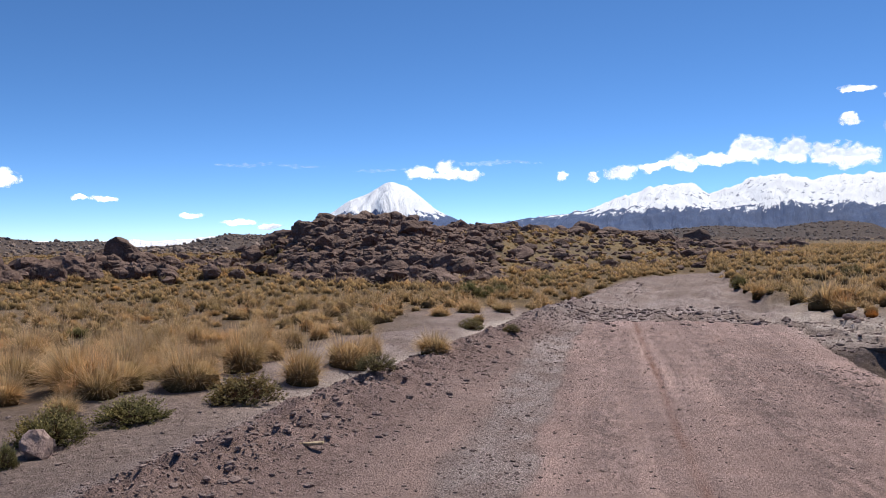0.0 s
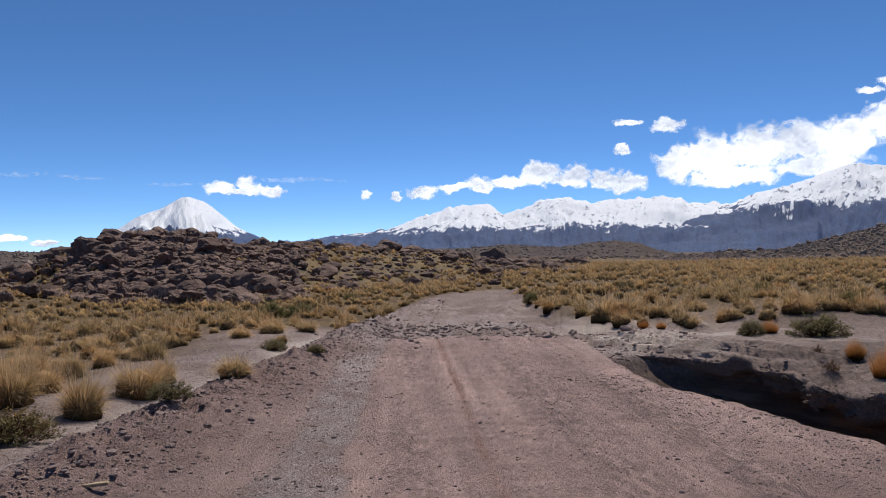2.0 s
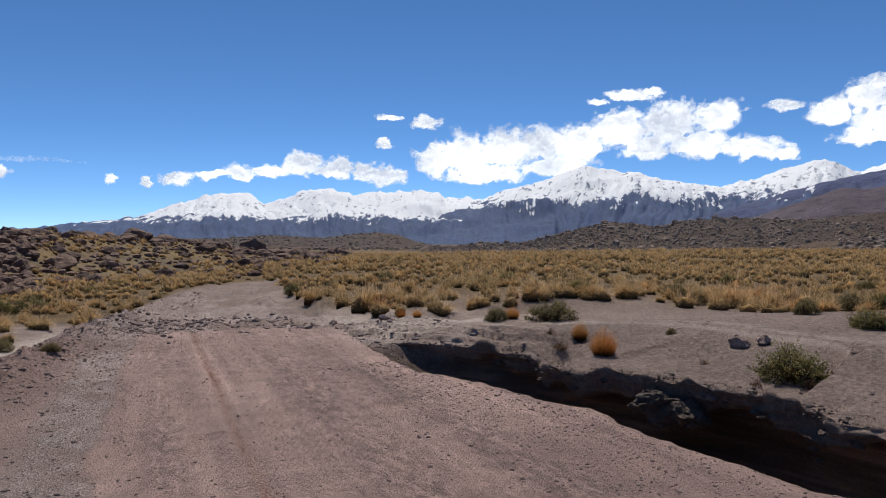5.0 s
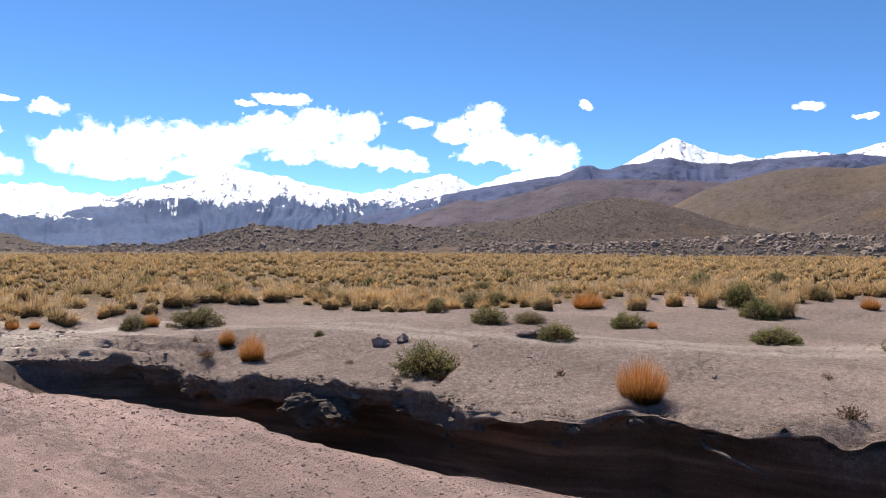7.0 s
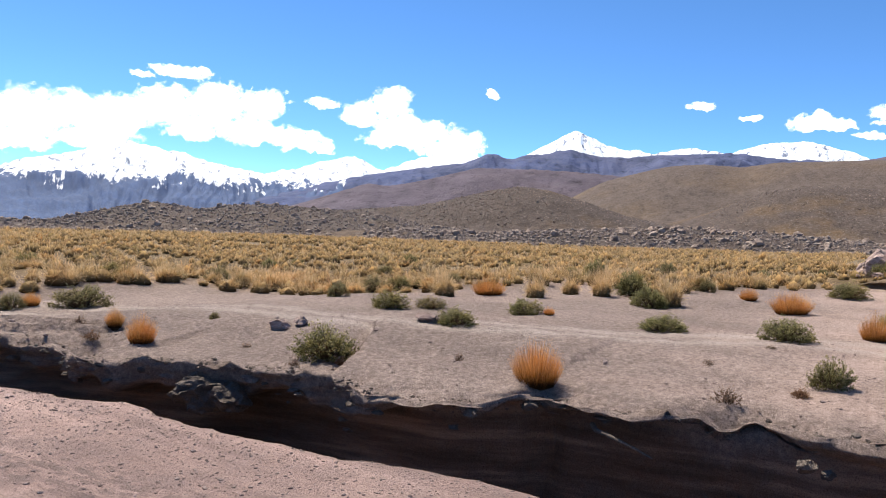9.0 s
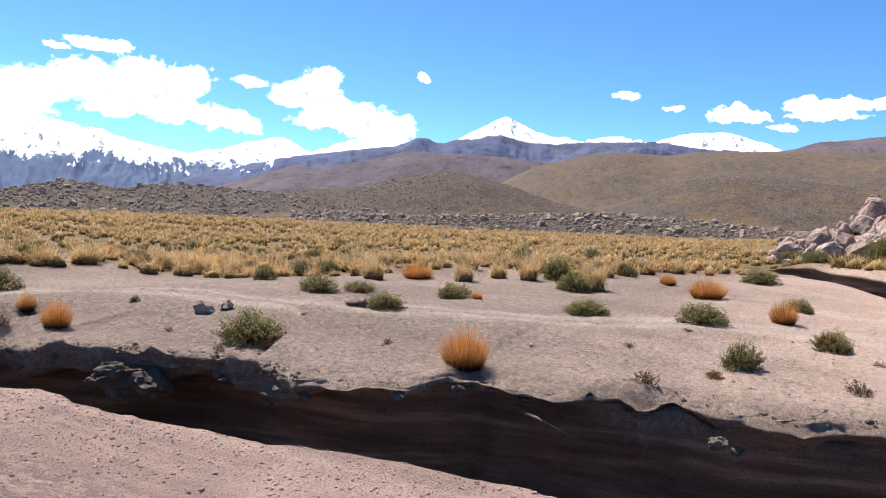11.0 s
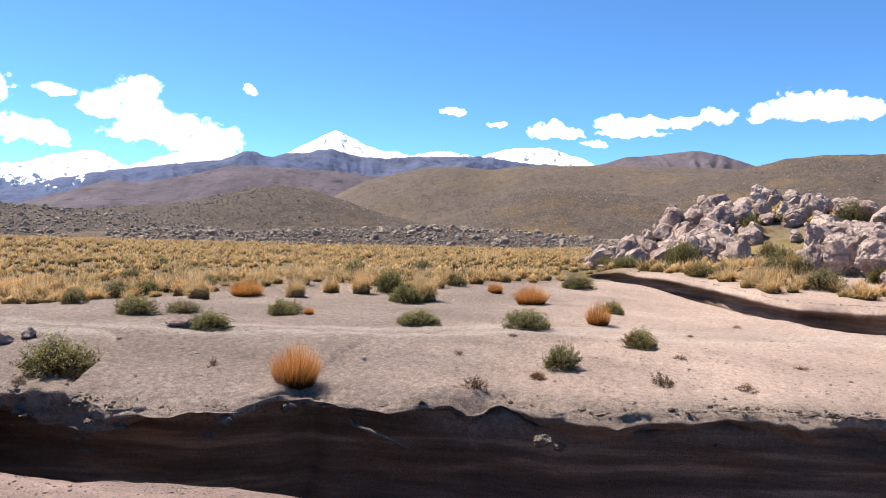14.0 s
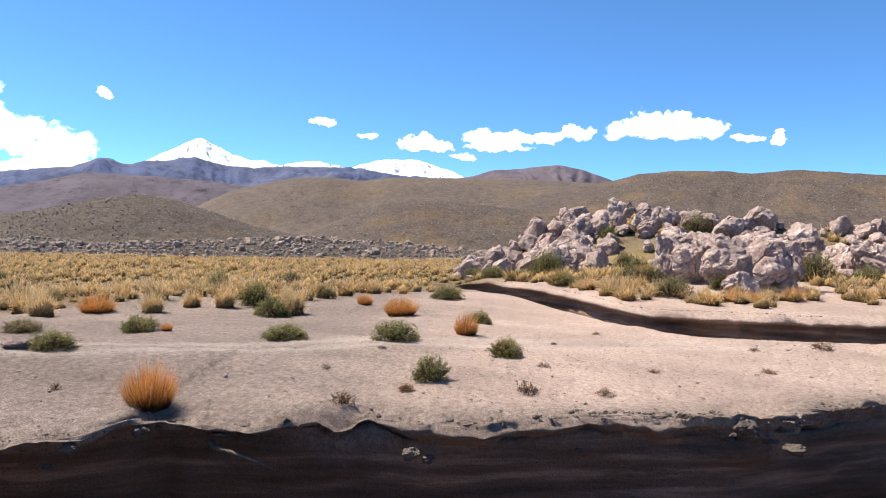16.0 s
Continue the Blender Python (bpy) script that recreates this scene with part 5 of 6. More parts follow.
def strew(x, y, z, s):
    return (int(rng.integers(6)), x, y, z + s * 0.25, rng.uniform(0, 6.28), s, s * rng.uniform(0.7, 1.1), s * rng.uniform(0.6, 1.0), rng.uniform(-0.4, 0.4))


left_crop = outcrop("outcrop of piled dark brown angular boulders on a grassy slope")
loose = []
count = 0
A, R, Z, fr, ri = HILLS[MOUND_L]
az = rng.normal(-16, 5.4, 3800)
az = az[(az > -24.5) & (az < -7.5)]
f0, r0 = np.interp(az, A, fr) + 2.0, np.interp(az, A, ri) + 1.5
r = f0 + (r0 - f0) * rng.uniform(0, 1, len(az)) ** 0.85
x, y = polar(az, r)
z = surface(MOUND_L, az, r)
size = np.clip(rng.lognormal(-1.42, 0.45, len(az)), 0.12, 0.75)
for x, y, z, size in np.stack([x, y, z, size], -1).tolist():
    if size > 0.25 and count < 290:
        boulder_of(left_crop, ROCK_L, x, y, z, size, rng.uniform(0.7, 1.1), 0.22)
        count += 1
    else:
        loose.append(strew(x, y, z, min(size, 0.36)))
for az, r, size, flat in ((-11.9, 30.5, 0.9, 1.0), (-10.6, 28.6, 0.95, 0.75), (-13.1, 27.4, 0.8, 0.6), (-15.5, 27.5, 0.7, 0.7), (-11.5, 26.6, 0.65, 0.55), (-22.6, 42, 0.75, 1.1), (-21.6, 43, 0.6, 1.0), (-15.6, 42.5, 0.65, 1.1), (-14.4, 42.5, 0.5, 1.2), (-20, 43, 0.6, 0.9), (-18.4, 43, 0.6, 0.9)):
    boulder_of(left_crop, ROCK_L, *on_hill(MOUND_L, az, r), size, flat, 0.2)
side_crop = outcrop("small outcrop of dark rounded boulders in the grass")
for az, r, size, flat in ((-35.6, 44, 0.72, 1.3), (-36.7, 43.5, 0.75, 1.25), (-34.7, 43, 0.5, 1.0), (-36.2, 42.0, 0.7, 1.0), (-35.0, 42.5, 0.7, 1.0), (-37.4, 42.5, 0.7, 1.0), (-34.0, 43.5, 0.7, 0.9), (-38.6, 41.5, 0.6, 1.0), (-37.0, 41, 0.6, 0.8), (-35.4, 40.5, 0.55, 0.8), (-40.0, 40, 0.6, 0.9), (-41.2, 40.5, 0.7, 0.9), (-32.2, 44, 0.5, 0.8), (-30.5, 46, 0.6, 0.8), (-28.8, 45, 0.6, 0.8), (-27.5, 44, 0.6, 0.8), (-38.2, 42, 0.8, 0.8), (-34.8, 44, 0.8, 0.8), (-37.5, 40, 0.75, 0.7), (-36, 40, 0.8, 0.7), (-39.3, 41, 0.7, 0.7), (-40.6, 39, 0.7, 0.6), (-41.8, 38, 0.7, 0.65), (-43, 37.5, 0.7, 0.7), (-34.2, 41, 0.7, 0.6), (-33.2, 42, 0.6, 0.6), (-38.9, 38.5, 0.6, 0.6), (-42.3, 36.5, 0.5, 0.6), (-44.5, 38, 0.7, 0.7), (-46, 39, 0.8, 0.8)):
    boulder_of(side_crop, ROCK_L, *on_hill(MOUND_L, az, r), size, flat, 0.2)
for az, r, size, flat in ((-35.4, 43, 1.05, 1.1), (-36.3, 43.2, 0.95, 1.05), (-34.6, 42.4, 0.7, 1.0), (-37.3, 42.0, 0.8, 0.9)):
    boulder_of(side_crop, ROCK_L, *on_hill(MOUND_L, az, r), size, flat, 0.05)
for k in range(125):
    az = float(rng.uniform(-43.5, -32.5)) if k < 90 else float(rng.uniform(-33, -24))
    r = float(rng.uniform(35, 44)) if k < 90 else float(rng.uniform(31, 46))
    boulder_of(side_crop, ROCK_L, *on_hill(MOUND_L, az, r), float(np.clip(rng.lognormal(-0.85 if k < 90 else -1.15, 0.4), 0.2, 0.75)), float(rng.uniform(0.75, 1.1)), 0.12)
az = rng.uniform(-46, 14, 2200)
az = az[(az > -25) | (rng.uniform(0, 1, 2200) < 0.35)]
f0, r0 = np.interp(az, A, fr) + 1.5, np.interp(az, A, ri) + 1.0
u = rng.uniform(0, 1, len(az)) ** np.where(az > -8, 0.6, 0.9)
r = f0 + (r0 - f0) * u
x, y = polar(az, r)
s = np.clip(rng.lognormal(-1.75, 0.5, len(az)), 0.08, 0.6) * np.where(u > 0.88, 1.5, 1.0) * (1 + np.maximum(0.0, r - 45) / 60)
loose += [strew(*v) for v in np.stack([x, y, surface(MOUND_L, az, r), s], -1).tolist()]
SCATTER_MESH = [boulder_mesh("boulder", 300 + k, 2, 0.8, MAT_ROCK_DARK, 0.2, 10, False) for k in range(6)]
slope_rocks = tagged(new("rock_scatter"), "brown rocks lying over a grassy slope", "rocks")
loose.sort(key=lambda v: -v[5])
for k, x, y, z, turn, sx, sy, sz, lean in loose[:300]:
    ob = new("rock", SCATTER_MESH[k])
    ob.parent = slope_rocks
    ob.matrix_world = pose(x, y, z, math.degrees(lean), 0, math.degrees(turn)) @ Matrix.Diagonal((sx, sy, sz, 1))
loose = loose[300:]
tagged(new("loose_rocks", joined("loose_rocks", LOW, loose, MAT_ROCK_DARK, smooth=False)), "loose brown rocks scattered over the grassy slope", "rocks", kind="stuff")

right_crop = outcrop("outcrop of pale pinkish weathered boulders with grass between")
# large blocks: bearing, distance, half width, flatness
for az, r, size, flat in ((101.7, 22.8, 0.74, 1.4), (103.2, 22.6, 0.7, 1.35), (105.8, 22.0, 0.92, 1.3), (107.8, 22.2, 0.98, 1.25), (109.2, 22.4, 0.72, 1.1), (106.6, 21.2, 0.5, 0.9), (105.0, 28.0, 0.85, 1.3), (103.0, 28.4, 0.75, 1.3), (107.4, 27.4, 0.9, 1.35), (109.6, 27.6, 0.8, 1.25), (111.2, 28.6, 0.8, 1.2), (112.8, 27.4, 0.75, 1.05), (114.9, 26.2, 0.85, 1.1), (117.4, 26.5, 0.9, 1.1), (119.8, 28, 0.9, 1.1)):
    boulder_of(right_crop, ROCK_BIG, *on_hill(MOUND_R, az, r), size, flat, 0.3)
for az, r, size, flat in ((94.9, 28, 0.6, 1.3), (96.2, 28.5, 0.55, 1.2), (93.7, 29, 0.6, 1.2), (92.5, 29, 0.5, 1.1), (91.3, 28.5, 0.45, 1.0), (94.2, 26.8, 0.42, 0.9), (95.7, 26.6, 0.45, 0.9), (96.9, 27.2, 0.42, 0.9), (101.2, 33.5, 0.6, 1.2), (99.6, 33.5, 0.5, 1.0), (98.2, 33, 0.45, 0.9), (97.2, 30, 0.5, 1.1), (95.4, 30.5, 0.55, 1.1), (100.4, 25.6, 0.45, 0.8), (110.4, 25.4, 0.4, 0.8), (113.4, 25.2, 0.45, 0.7)):
    boulder_of(right_crop, ROCK_R, *on_hill(MOUND_R, az, r), size, flat, 0.3)
for k in range(330):
    az = rng.uniform(85.5, 120) if k % 2 else rng.uniform(86.5, 98)
    r = rng.uniform(26, 37) if az > 90 else rng.uniform(27, 33)
    if 97 < az < 100.5 and (r < 29 or k % 3):
        continue
    if az > 99 and r < 29:
        continue
    size = float(np.clip(rng.lognormal(-1.15, 0.4), 0.12, 0.6)) * (0.7 if az < 91 else 1.0)
    boulder_of(right_crop, ROCK_R_SMALL, *on_hill(MOUND_R, az, r), size * 1.15, rng.uniform(0.9, 1.5), 0.3, 32)

SLAB = [boulder_mesh("rock", 440 + k, 3, 0.7, MAT_ROCK_PINK, 0.2, 14, False) for k in range(3)]
for i, (x, y, w, h) in enumerate(ROCKS):
    ob = new("rock", SLAB[i % 3])
    ob.matrix_world = pose(x, y, float(ground(x, y)) + h * 0.35, 0, 0, 37 * i) @ Matrix.Diagonal((w / 1.8, w / 2.2, h / 1.2, 1))
    tagged(ob, "weathered brown rock lying on the sand", "rock", "single rocks")
CLOD = [boulder_mesh("soil_clod", 400 + k, 4, 0.8, MAT_CLOD, 0.26, 16, False, 0.08) for k in range(4)]
for i, (y, out, down, w) in enumerate(((7.1, 0.02, 0.34, 0.62), (6.75, 0.02, 0.36, 0.45), (0.9, -0.12, 0.28, 0.16), (0.75, -0.1, 0.33, 0.10), (3.5, 0.02, 0.10, 0.16), (3.8, -0.02, 0.09, 0.12), (8.6, -0.02, 0.1, 0.12), (-2.5, -0.05, 0.12, 0.25), (-3.0, -0.1, 0.3, 0.2), (9.4, 0.0, 0.06, 0.1))):
    x = float(x_far(y)) + out
    ob = new("soil_clod", CLOD[i % 4])
    ob.matrix_world = pose(x, y, float(ground(float(x_far(y)), y)) - down, 6 * (i % 3), 5, 50 * i) @ Matrix.Diagonal((w * 0.7, w * 0.6, w * 0.5, 1))
    tagged(ob, "crumbling clod of caked grey sand in the ditch bank", "clod", "soil clods")
n = 2600
y = np.concatenate([rng.uniform(-7, 10.6, n - 350), rng.uniform(-6.5, 1.2, 350)])
lower = np.arange(n) >= n - 350
size = np.clip(np.exp(rng.normal(-4.7, 0.55, n)), 0.004, 0.05)
x = np.where(lower, x_gully(y) + 0.42 + rng.normal(0, 0.07, n), x_far(y) + np.clip(rng.normal(0.06, 0.10, n), -0.04, 0.5))
z = np.where(lower, ground(x_gully(y) + 0.6, y), ground(x_far(y) + 0.06, y)) - np.abs(rng.normal(0.0, 0.03, n)) * (x < x_far(y) + 0.05)
CRUMB = [tris_of(boulder_mesh("crumb", 420 + k, 1, 0.8, MAT_CLOD, 0.3, 6)) for k in range(6)]
tagged(new("crumbled_soil", joined("crumbled_soil", CRUMB, [strew(*v) for v in np.stack([x, y, z, size], -1).tolist()], MAT_CLOD, smooth=False)), "crumbled sandy soil along the broken ditch edges", "soil", kind="stuff")
# broken blocks of the crust, half sunk in the bank
y = np.where(np.arange(70) < 50, rng.normal(6.3, 1.4, 70), rng.normal(-2.6, 0.7, 70))
size = np.clip(np.exp(rng.normal(-3.2, 0.5, 70)), 0.015, 0.09)
x = x_far(y) + rng.normal(0.04, 0.04, 70)
z = ground(x_far(y) + 0.06, y) - size * 0.4 - 0.04 - np.abs(rng.normal(0.0, 0.16, 70))
BLOCK = [tris_of(boulder_mesh("block", 430 + k, 2, 0.6, MAT_CLOD, 0.35, 10)) for k in range(6)]
tagged(new("crust_rubble", joined("crust_rubble", BLOCK, [strew(*v) for v in np.stack([x, y, z, size], -1).tolist()], MAT_CLOD, smooth=False)), "broken blocks of sandy crust along the ditch rim", "soil", kind="stuff")
# thin slabs of caked sand that break off along the lip
MAT_CRUST = rock_material("sand_crust", (0.11, 0.083, 0.072), (0.205, 0.157, 0.137), (0.33, 0.26, 0.227), 11, 0.04)
SLAB_TRIS = [tris_of(boulder_mesh("slab", 450 + k, 3, 0.5, MAT_CRUST, 0.32, 12)) for k in range(6)]
slabs = []
for k in range(110):
    y = float(rng.uniform(-4.6, 9.4))
    thick = 0.5 if y > 4.6 else 0.22
    s = float(np.clip(np.exp(rng.normal(-2.9, 0.5)), 0.02, 0.16)) * (1.0 if y > 4.6 else 0.8)
    down = float(np.abs(rng.normal(0, 0.10 if y > 4.6 else 0.045)))
    x = float(x_far(y)) + float(rng.normal(0.05, 0.02)) + 0.5 * s
    z = float(ground(float(x_far(y)) + 0.05, y)) - down - s * thick * 0.45
    slabs.append((int(rng.integers(6)), x, y, z, float(rng.normal(1.6, 0.3)), s * float(rng.uniform(1.0, 1.9)), s, s * thick * 2 * float(rng.uniform(0.6, 1.1)), float(rng.normal(0.05, 0.16))))
tagged(new("crust_slabs", joined("crust_slabs", SLAB_TRIS, slabs, MAT_CRUST, smooth=False)), "thin broken slabs of caked sand along the ditch lip", "soil", kind="stuff")
# a bleached root sticking out of the bank
y0 = 2.45
x0 = float(x_far(y0)) - 0.12
me = bpy.data.curves.new("dead_root", "CURVE")
me.dimensions, me.bevel_depth, me.bevel_resolution = "3D", 0.028, 2
sp = me.splines.new("POLY")
sp.points.add(5)
for k, (px, py, pz) in enumerate(((0.3, 0.42, 0.02), (0.05, 0.28, 0.03), (0, 0.12, 0.015), (-0.02, -0.05, -0.03), (-0.02, -0.18, -0.07), (-0.01, -0.3, -0.12))):
    sp.points[k].co = (x0 + px, y0 + py, float(ground(x0 + 0.3, y0)) - 0.22 + pz, 1)
    sp.points[k].radius = 1.0 - 0.13 * k
me.materials.append(MAT_CLOD)
tagged(new("dead_root", me), "pale dusty dead root jutting from the ditch bank", "root")
bm = bmesh.new()
bmesh.ops.create_cube(bm, size=1.0)
for v in bm.verts:
    v.co = Vector((v.co.x * 0.2, v.co.y * (0.045 if v.co.x > 0 else 0.025), v.co.z * 0.02 + 0.006 * v.co.x))
bmesh.ops.bevel(bm, geom=bm.edges[:], offset=0.004, segments=2, affect="EDGES")
me = bpy.data.meshes.new("wood_scrap")
bm.to_mesh(me)
bm.free()
me.materials.append(rock_material("weathered_wood", (0.30, 0.22, 0.12), (0.48, 0.38, 0.24), (0.62, 0.52, 0.36), 20, 0.005))
ob = new("wood_scrap", me)
ob.matrix_world = pose(-2.04, 4.98, float(ground(-2.04, 4.98)) + 0.03, 4, -3, 8)
tagged(ob, "splintered pale scrap of wood on the gravel berm", "wood")

for i, (az, r, w, h) in enumerate(((101.9, 20.3, 1.1, 0.5), (92.6, 25.6, 1.2, 0.85), (103.5, 33, 1.2, 0.8), (94.0, 22.5, 1.0, 0.45), (111.4, 24.4, 1.3, 0.8), (97.2, 32, 1.0, 0.7), (99.0, 22.3, 0.9, 0.5), (105.5, 21.6, 0.8, 0.45), (90.4, 24.6, 0.8, 0.4), (88.6, 26, 0.9, 0.45), (98.6, 27.5, 1.0, 0.7), (99.5, 24.5, 1.1, 0.6), (100.3, 22.4, 0.9, 0.5), (87.2, 28, 0.9, 0.4), (108.4, 23, 0.8, 0.45), (114.5, 24.5, 0.9, 0.5))):
    x, y, z = on_hill(MOUND_R, az, r)
    place("shrub", (OLIVE_MESH, GREEN_MESH)[i % 2][i % 3], x, y, z - 0.02, w, h, i * 1.9, "dense olive-green shrub among pale boulders", "shrub", "outcrop shrubs")
for i, (az, r, w, h) in enumerate(((99.9, 23.0, 0.6, 0.45), (106.2, 19.6, 0.6, 0.32), (107.4, 19.8, 0.7, 0.3), (110.0, 20.6, 0.6, 0.35))):
    x, y, z = on_hill(MOUND_R, az, r)
    place("grass_tussock", ORANGE_MESH[i % 3], x, y, z - 0.02, w, h, i * 1.9, "orange-brown dry tussock among pale boulders", "grass", "orange tussocks")

# loose boulders of the far ridges
band = []
for key, n, lo, hi, a0, a1, med, power in (("stony_ridge17", 6500, 0.2, 1.02, 50, 112, -1.7, 0.7), ("rocky_hill16", 8000, 0.05, 1.02, 20, 62, -1.85, 0.9), ("hill15", 5000, 0.1, 1.0, 44, 76, -1.6, 0.8), ("hill18", 2500, 0.05, 1.0, -4, 30, -1.1, 0.8), ("hill19", 2500, 0.1, 1.0, -60, -20, -1.5, 0.9), ("hill13", 900, 0.3, 1.0, 76, 100, -1.0, 0.7), ("hill14", 900, 0.2, 1.0, 96, 122, -0.7, 0.8)):
    A, R, Z, fr, ri = HILLS[key]
    az = rng.uniform(a0, a1, n)
    f0, r0 = np.interp(az, A, fr), np.interp(az, A, ri)
    r = f0 + (r0 - f0) * (lo + (hi - lo) * rng.uniform(0, 1, n) ** power)
    x, y = polar(az, r)
    band += [strew(*v) for v in np.stack([x, y, surface(key, az, r), np.clip(rng.lognormal(med, 0.5, n), 0.1, 0.75)], -1).tolist()]
BANDROCK = [tris_of(boulder_mesh("ridge_rock", 340 + k, 1, 1.15, MAT_ROCK_GREY, 0.2, 5)) for k in range(6)]
RIDGE_MESH = [boulder_mesh("boulder", 340 + k, 2, 1.1, MAT_ROCK_GREY, 0.2, 9, False) for k in range(6)]


def pick_large(rows, parent, meshes, n):
    """Turns the n largest of the rows into boulders of their own under the parent and returns the rest."""
    rows = sorted(rows, key=lambda v: -v[5])
    for k, x, y, z, turn, sx, sy, sz, lean in rows[:n]:
        ob = new("boulder", meshes[k])
        ob.parent = parent
        ob.matrix_world = pose(x, y, z, math.degrees(lean), 0, math.degrees(turn)) @ Matrix.Diagonal((sx, sy, sz, 1))
    return rows[n:]


ridge_field = tagged(new("boulder_field"), "field of grey boulders along a low stony ridge", "rocks")
close = [v for v in band if math.hypot(v[1], v[2]) < 180]
band = [v for v in band if math.hypot(v[1], v[2]) >= 180] + pick_large(close, ridge_field, RIDGE_MESH, 300)
tagged(new("ridge_boulders", joined("ridge_boulders", BANDROCK, band, MAT_ROCK_GREY, smooth=False)), "grey boulders strewn over low ridges behind the plain", "rocks", kind="stuff")

# ---- stones of the road and the berm ----
n = 19000
zone, y = rng.uniform(0, 1, n), 1.5 + 23 * rng.uniform(0, 1, n) ** 1.7
y = np.where((zone >= 0.47) & (zone < 0.61), rng.uniform(1.2, 15, n), np.where((zone >= 0.61) & (zone < 0.66), rng.normal(15.7, 1.0, n), np.where(zone >= 0.66, rng.uniform(-8, 13, n), y)))
which = np.digitize(zone, [0.33, 0.47, 0.61, 0.66])
x = np.choose(which, [x_berm(y) + rng.normal(0, 0.45, n), rng.normal(-0.75, 0.3, n), -0.3 + (x_near(y) + 0.3) * rng.uniform(0, 1, n), np.where(rng.uniform(0, 1, n) < 0.5, np.interp(y, [14, 15.5, 17.5, 19], [0.1, -0.2, 0.4, 0.6]) + rng.normal(0, 0.55, n), rng.normal(2.3, 0.7, n) - 0.5 * (y - 15.6)), x_far(y) + np.abs(rng.normal(0, 3.5, n)) + 0.05])
size = np.exp(rng.normal(0, 0.48, n)) * np.choose(which, [0.0135, 0.009, 0.007, 0.034, 0.0082])
size = np.clip(size, 0.006, np.choose(which, [0.06, 0.022, 0.022, 0.15, 0.04]))
fan = rng.uniform(0, 1, n) < 0.05
y = np.where(fan, rng.uniform(10.6, 15.5, n), y)
x = np.where(fan, x_near(y) + np.abs(rng.normal(0.9, 0.7, n)), x)
size = np.where(fan, size * 1.3, size)
near = rng.uniform(0, 1, n) < 0.2
y = np.where(near, rng.uniform(1.0, 9.5, n), y)
x = np.where(near, x_near(y) - np.abs(rng.normal(0, 0.9, n)) - 0.01, x)
size = np.where(near, np.clip(np.exp(rng.normal(-5.05, 0.5, n)), 0.003, 0.022), size)
m = 8000
ys = 2.5 + 15 * rng.uniform(0, 1, m) ** 1.5
xs = x_berm(ys) + np.where(rng.uniform(0, 1, m) < 0.55, rng.normal(0, 0.4, m), rng.uniform(-3.8, 0.6, m))
x, y, n = np.concatenate([x, xs]), np.concatenate([y, ys]), n + m
size = np.concatenate([size, np.clip(np.exp(rng.normal(-4.75, 0.5, m)), 0.004, 0.034)])
stones = np.stack([np.hypot(x, y), rng.integers(0, 6, n), x, y, size, ground(x, y)], -1).tolist()
stones.sort(key=lambda v: v[0] / (v[4] + 0.02))
STONE_MESH = [boulder_mesh("stone", 360 + k, 2, 0.7, MAT_STONE, 0.15, 6) for k in range(5)]
rows = []
for i, (r, k, x, y, s, z) in enumerate(stones):
    if i < 250:
        ob = new("stone", STONE_MESH[i % 5])
        ob.matrix_world = pose(x, y, z + s * 0.35, 0, 0, rng.uniform(0, 360)) @ Matrix.Diagonal((s, s * rng.uniform(0.7, 1), s, 1))
        tagged(ob, "small brown stone lying on the gravel", "stone", "loose stones")
    else:
        rows.append((int(k), x, y, z + s * 0.12, rng.uniform(0, 6.28), s, s * rng.uniform(0.7, 1.0), s * rng.uniform(0.7, 1.0), rng.uniform(-0.3, 0.3)))
tagged(new("gravel", joined("gravel", TINY, rows, MAT_STONE, smooth=False)), "gravel and small stones on the road and its berm", "gravel", kind="stuff")


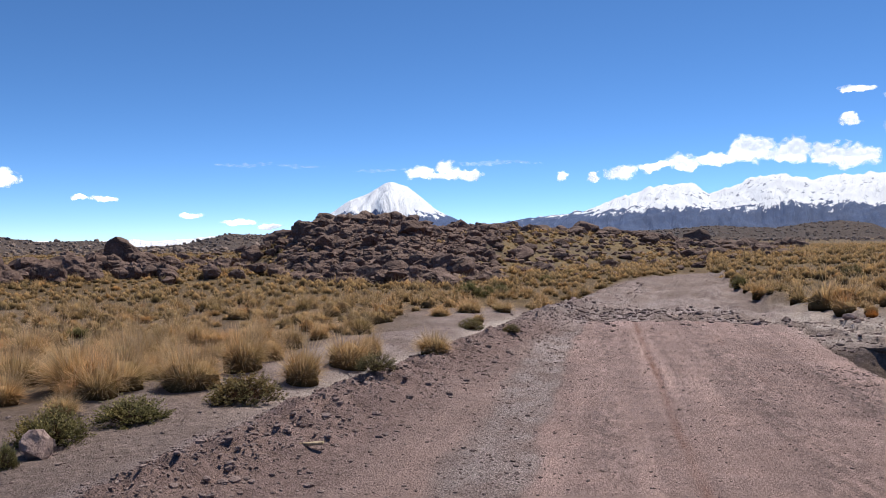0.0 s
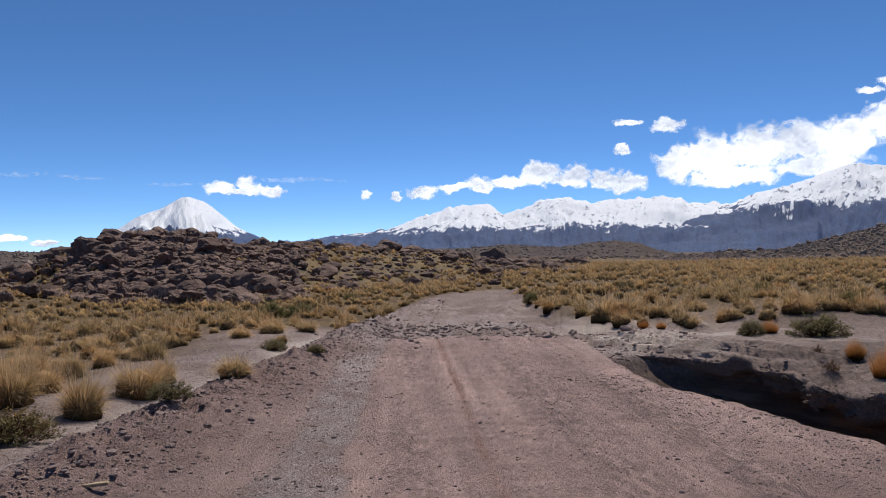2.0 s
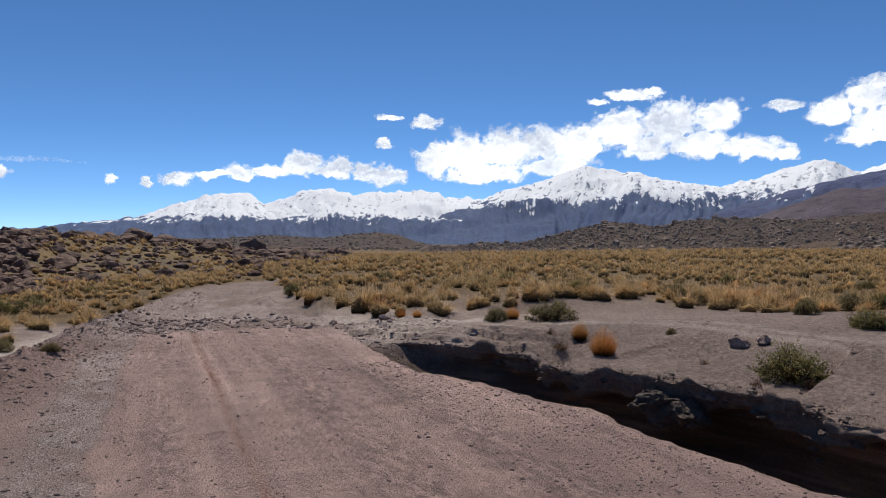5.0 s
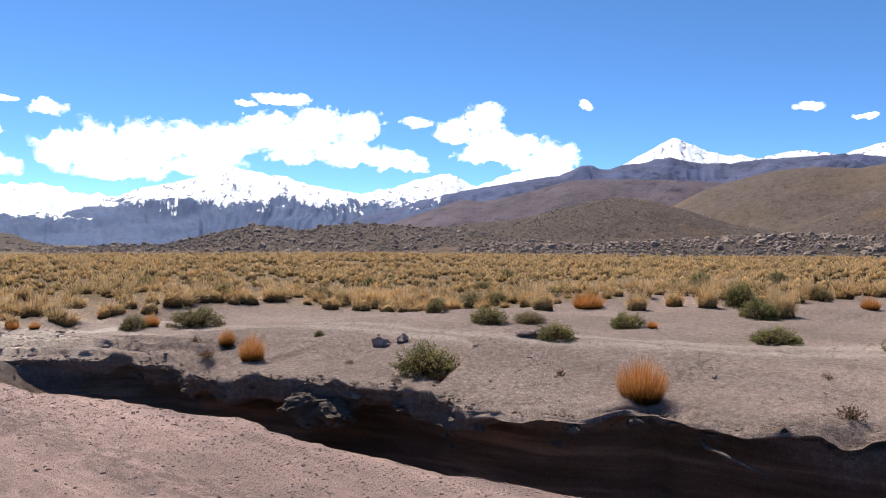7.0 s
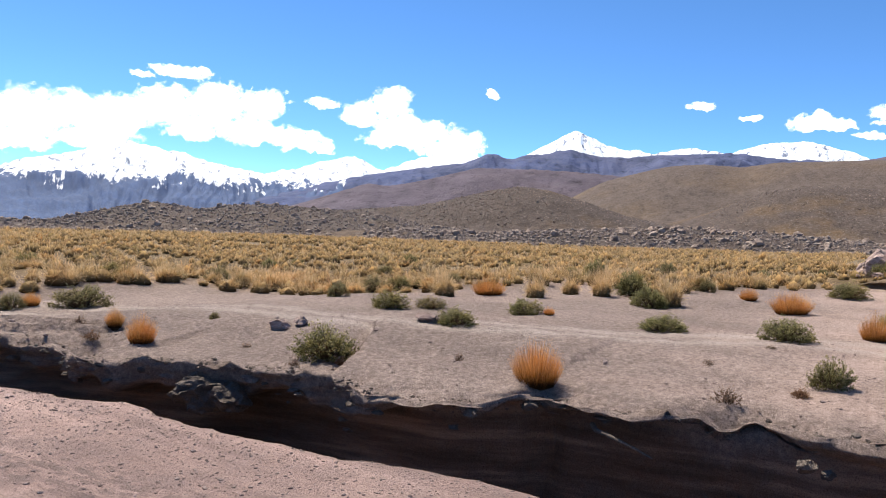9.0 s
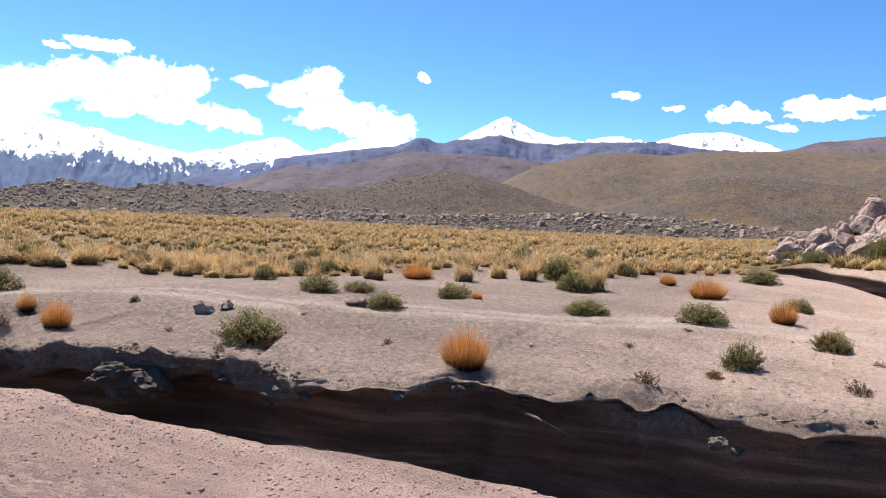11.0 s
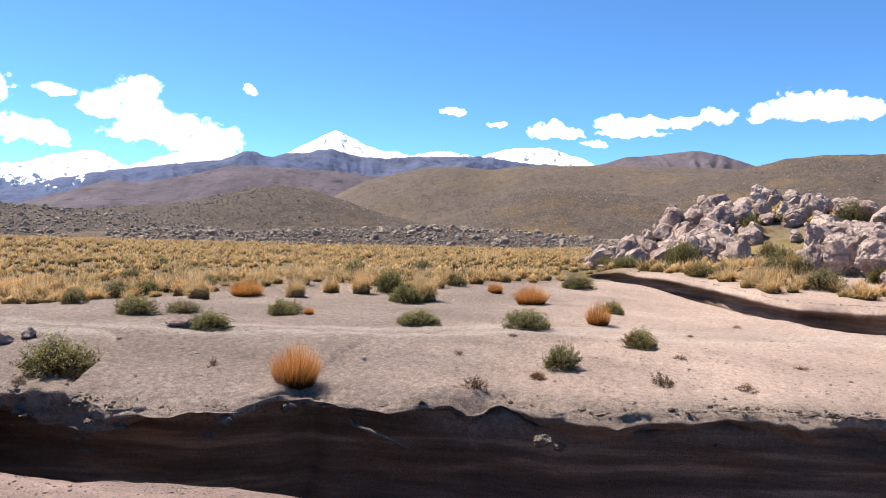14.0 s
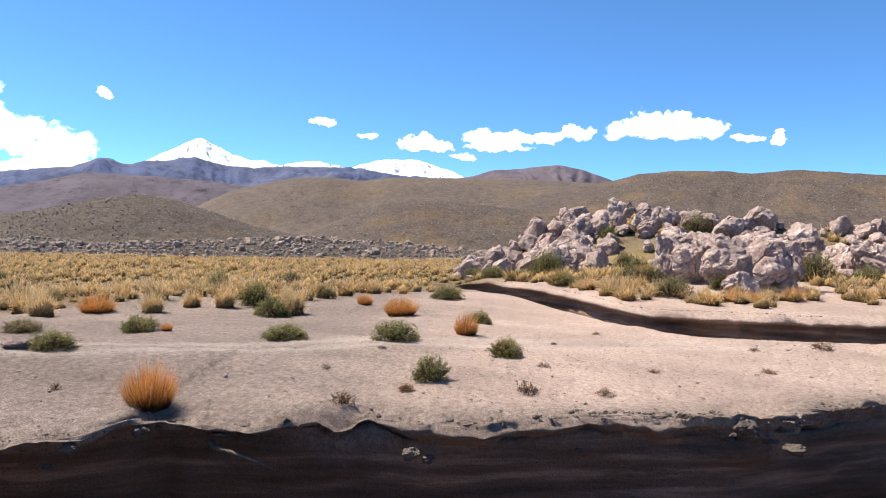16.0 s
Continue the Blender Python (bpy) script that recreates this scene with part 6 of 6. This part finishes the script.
# ---- clouds ----
def cloud(lobes, seed, label, veil=9.0):
    """A billowing body that bulges towards the valley. lobes: bearing, elevation, half width and half height in degrees."""
    L = np.array(lobes, float)
    step = 0.05 if len(lobes) < 4 else 0.07
    A = np.arange((L[:, 0] - 1.5 * L[:, 2]).min() - 0.5, (L[:, 0] + 1.5 * L[:, 2]).max() + 0.5, step)
    E = np.arange((L[:, 1] - 1.5 * L[:, 3]).min() - 0.3, (L[:, 1] + 1.5 * L[:, 3]).max() + 0.4, step)
    A, E = np.meshgrid(A, E)
    k = 0.5 + 0.5 * min(1.0, L[:, 3].max())
    # the outline is pushed about by eddies, coarse ones and fine ones
    a = A + k * (0.8 * fbm(A * 0.9, E * 1.1, 4, seed) + 0.25 * vnoise(A * 4, E * 4, seed + 9))
    e = E + k * (0.45 * fbm(A * 0.8 + 7, E * 1.2, 4, seed + 3) + 0.2 * vnoise(A * 4 + 5, E * 4, seed + 8))
    thick = np.full(A.shape, -9.0)
    for az, el, w, h in lobes:
        up = (e - el) / h
        up = np.where(up < 0, up * 1.15, up * 0.95)
        thick = np.maximum(thick, 1.0 - np.sqrt(((a - az) / (w * 1.15)) ** 2 + (up * 0.9) ** 2))
    puffs = 0.42 - np.abs(fbm(A * 1.3 / k, E * 1.5 / k, 5, seed + 5)) * 1.5
    thick = thick + 0.35 * puffs * np.clip(thick + 0.7, 0, 1)
    thick = np.minimum(thick, veil)
    deep = np.sqrt(np.clip(thick + 0.1, 0, 1.2))
    R = 4860 - 150 * k * deep - 60 * k * deep * fbm(A * 0.9, E * 1.1, 3, seed + 12)
    X, Y = polar(A, R)
    Z = 1.6 + R * np.tan(np.radians(E))
    faces = grid_faces(*A.shape)
    faces = faces[thick.ravel()[faces].max(1) > -0.3]
    used, index = np.unique(faces, return_inverse=True)
    me = mesh_np("cloud", np.stack([X, Y, Z], -1).reshape(-1, 3)[used], index.reshape(-1, 4), MAT_CLOUD, attrs=[("thick", thick.ravel()[used])])
    return tagged(new("cloud", me), label, "cloud", kind="structure")


SMALL = "small white fair-weather cloud in a blue sky"
cloud([(-13.6, 4.95, 1.2, 0.55), (-11.6, 5.35, 0.7, 0.6), (-10.0, 4.85, 1.3, 0.45), (-12.2, 4.75, 2.0, 0.3)], 1, "white flat-bottomed cloud beside the volcano")
cloud([(-2.7, 4.7, 0.45, 0.35)], 2, SMALL)
cloud([(-0.4, 4.55, 0.5, 0.4)], 3, SMALL)
cloud([(1.8, 4.8, 1.2, 0.55), (4.0, 5.1, 1.0, 0.45), (6.0, 5.3, 1.4, 0.65), (8.4, 5.4, 1.5, 0.45), (10.8, 6.0, 1.6, 1.0), (13.4, 5.7, 1.6, 0.9), (15.6, 5.5, 1.4, 0.8), (17.4, 5.1, 1.2, 0.8)], 4, "long white cumulus bank above the snowy range")
cloud([(17.5, 9.7, 1.0, 0.28)], 5, SMALL)
cloud([(20.4, 9.35, 1.2, 0.5)], 6, SMALL)
cloud([(16.9, 7.75, 0.8, 0.35)], 7, SMALL)
cloud([(20.8, 6.4, 1.6, 1.4), (23.4, 7.0, 1.8, 1.6), (26.5, 7.3, 2.0, 1.7), (29.2, 7.6, 2.0, 1.5), (32.0, 7.6, 2.0, 1.5), (25.0, 5.4, 3.0, 0.8), (30.5, 5.9, 3.0, 0.8), (35.2, 8.5, 2.0, 1.6), (38.6, 8.9, 2.0, 1.7), (42.0, 9.3, 1.9, 1.2), (37.0, 7.2, 2.0, 0.9), (40.8, 7.3, 2.2, 1.1), (44.2, 6.9, 2.0, 0.9), (46.4, 6.3, 1.4, 0.6)], 8, "broad bright cumulus bank over the snowy massif")
cloud([(35.8, 11.15, 1.7, 0.5), (33.6, 10.65, 0.9, 0.25), (37.4, 11.3, 1.0, 0.3)], 9, SMALL)
cloud([(46.6, 9.7, 1.3, 0.4)], 10, SMALL)
cloud([(51.6, 10.0, 1.6, 1.2), (49.4, 9.0, 1.2, 1.0), (52.8, 8.3, 2.2, 1.1), (55.2, 7.9, 1.8, 1.0), (57.2, 7.3, 1.7, 0.8), (52.0, 7.2, 2.5, 0.7), (56.0, 6.6, 2.5, 0.6)], 11, "tall white cumulus cloud over dark ridges")
cloud([(59.7, 11.05, 0.55, 0.42)], 12, SMALL)
cloud([(75.1, 10.15, 1.1, 0.28)], 13, SMALL)
cloud([(78.7, 9.25, 0.75, 0.25)], 14, SMALL)
cloud([(82.4, 8.8, 1.4, 0.6), (84.0, 8.7, 1.1, 0.4), (83.0, 9.1, 0.8, 0.5)], 15, SMALL)
cloud([(87.4, 9.4, 1.4, 0.6), (89.6, 9.25, 1.6, 0.55), (92.2, 9.3, 1.8, 0.5), (94.8, 9.65, 1.2, 0.65), (88.6, 8.6, 2.4, 0.3), (86.2, 7.85, 1.0, 0.25)], 16, "flat white cumulus over brown hills")
cloud([(97.9, 9.75, 1.2, 0.6), (99.8, 10.4, 1.6, 0.8), (102.3, 10.1, 1.8, 1.0), (104.4, 9.8, 1.2, 0.8), (101.6, 9.6, 2.6, 0.45)], 17, "white cumulus cloud over brown hills")
cloud([(107.0, 9.05, 1.3, 0.25)], 18, SMALL)
cloud([(108.9, 8.95, 0.5, 0.4)], 19, SMALL)
cloud([(-27.5, 1.25, 1.1, 0.25)], 20, SMALL)
cloud([(-31.0, 1.85, 0.8, 0.25)], 21, SMALL)
cloud([(-36.6, 2.95, 0.9, 0.25), (-38.2, 3.0, 0.6, 0.15)], 22, SMALL)
cloud([(-43.2, 4.2, 1.2, 0.7)], 23, SMALL)
cloud([(-8.5, 5.75, 3.6, 0.16), (-14.5, 5.35, 4.0, 0.12), (-25.0, 5.6, 3.6, 0.12)], 26, "thin streaks of high veil cloud", 0.07)
cloud([(-25.2, 0.95, 0.9, 0.25)], 24, SMALL)


for proto in PROTOTYPES:
    for ob in (*proto.children, proto):
        bpy.data.objects.remove(ob)
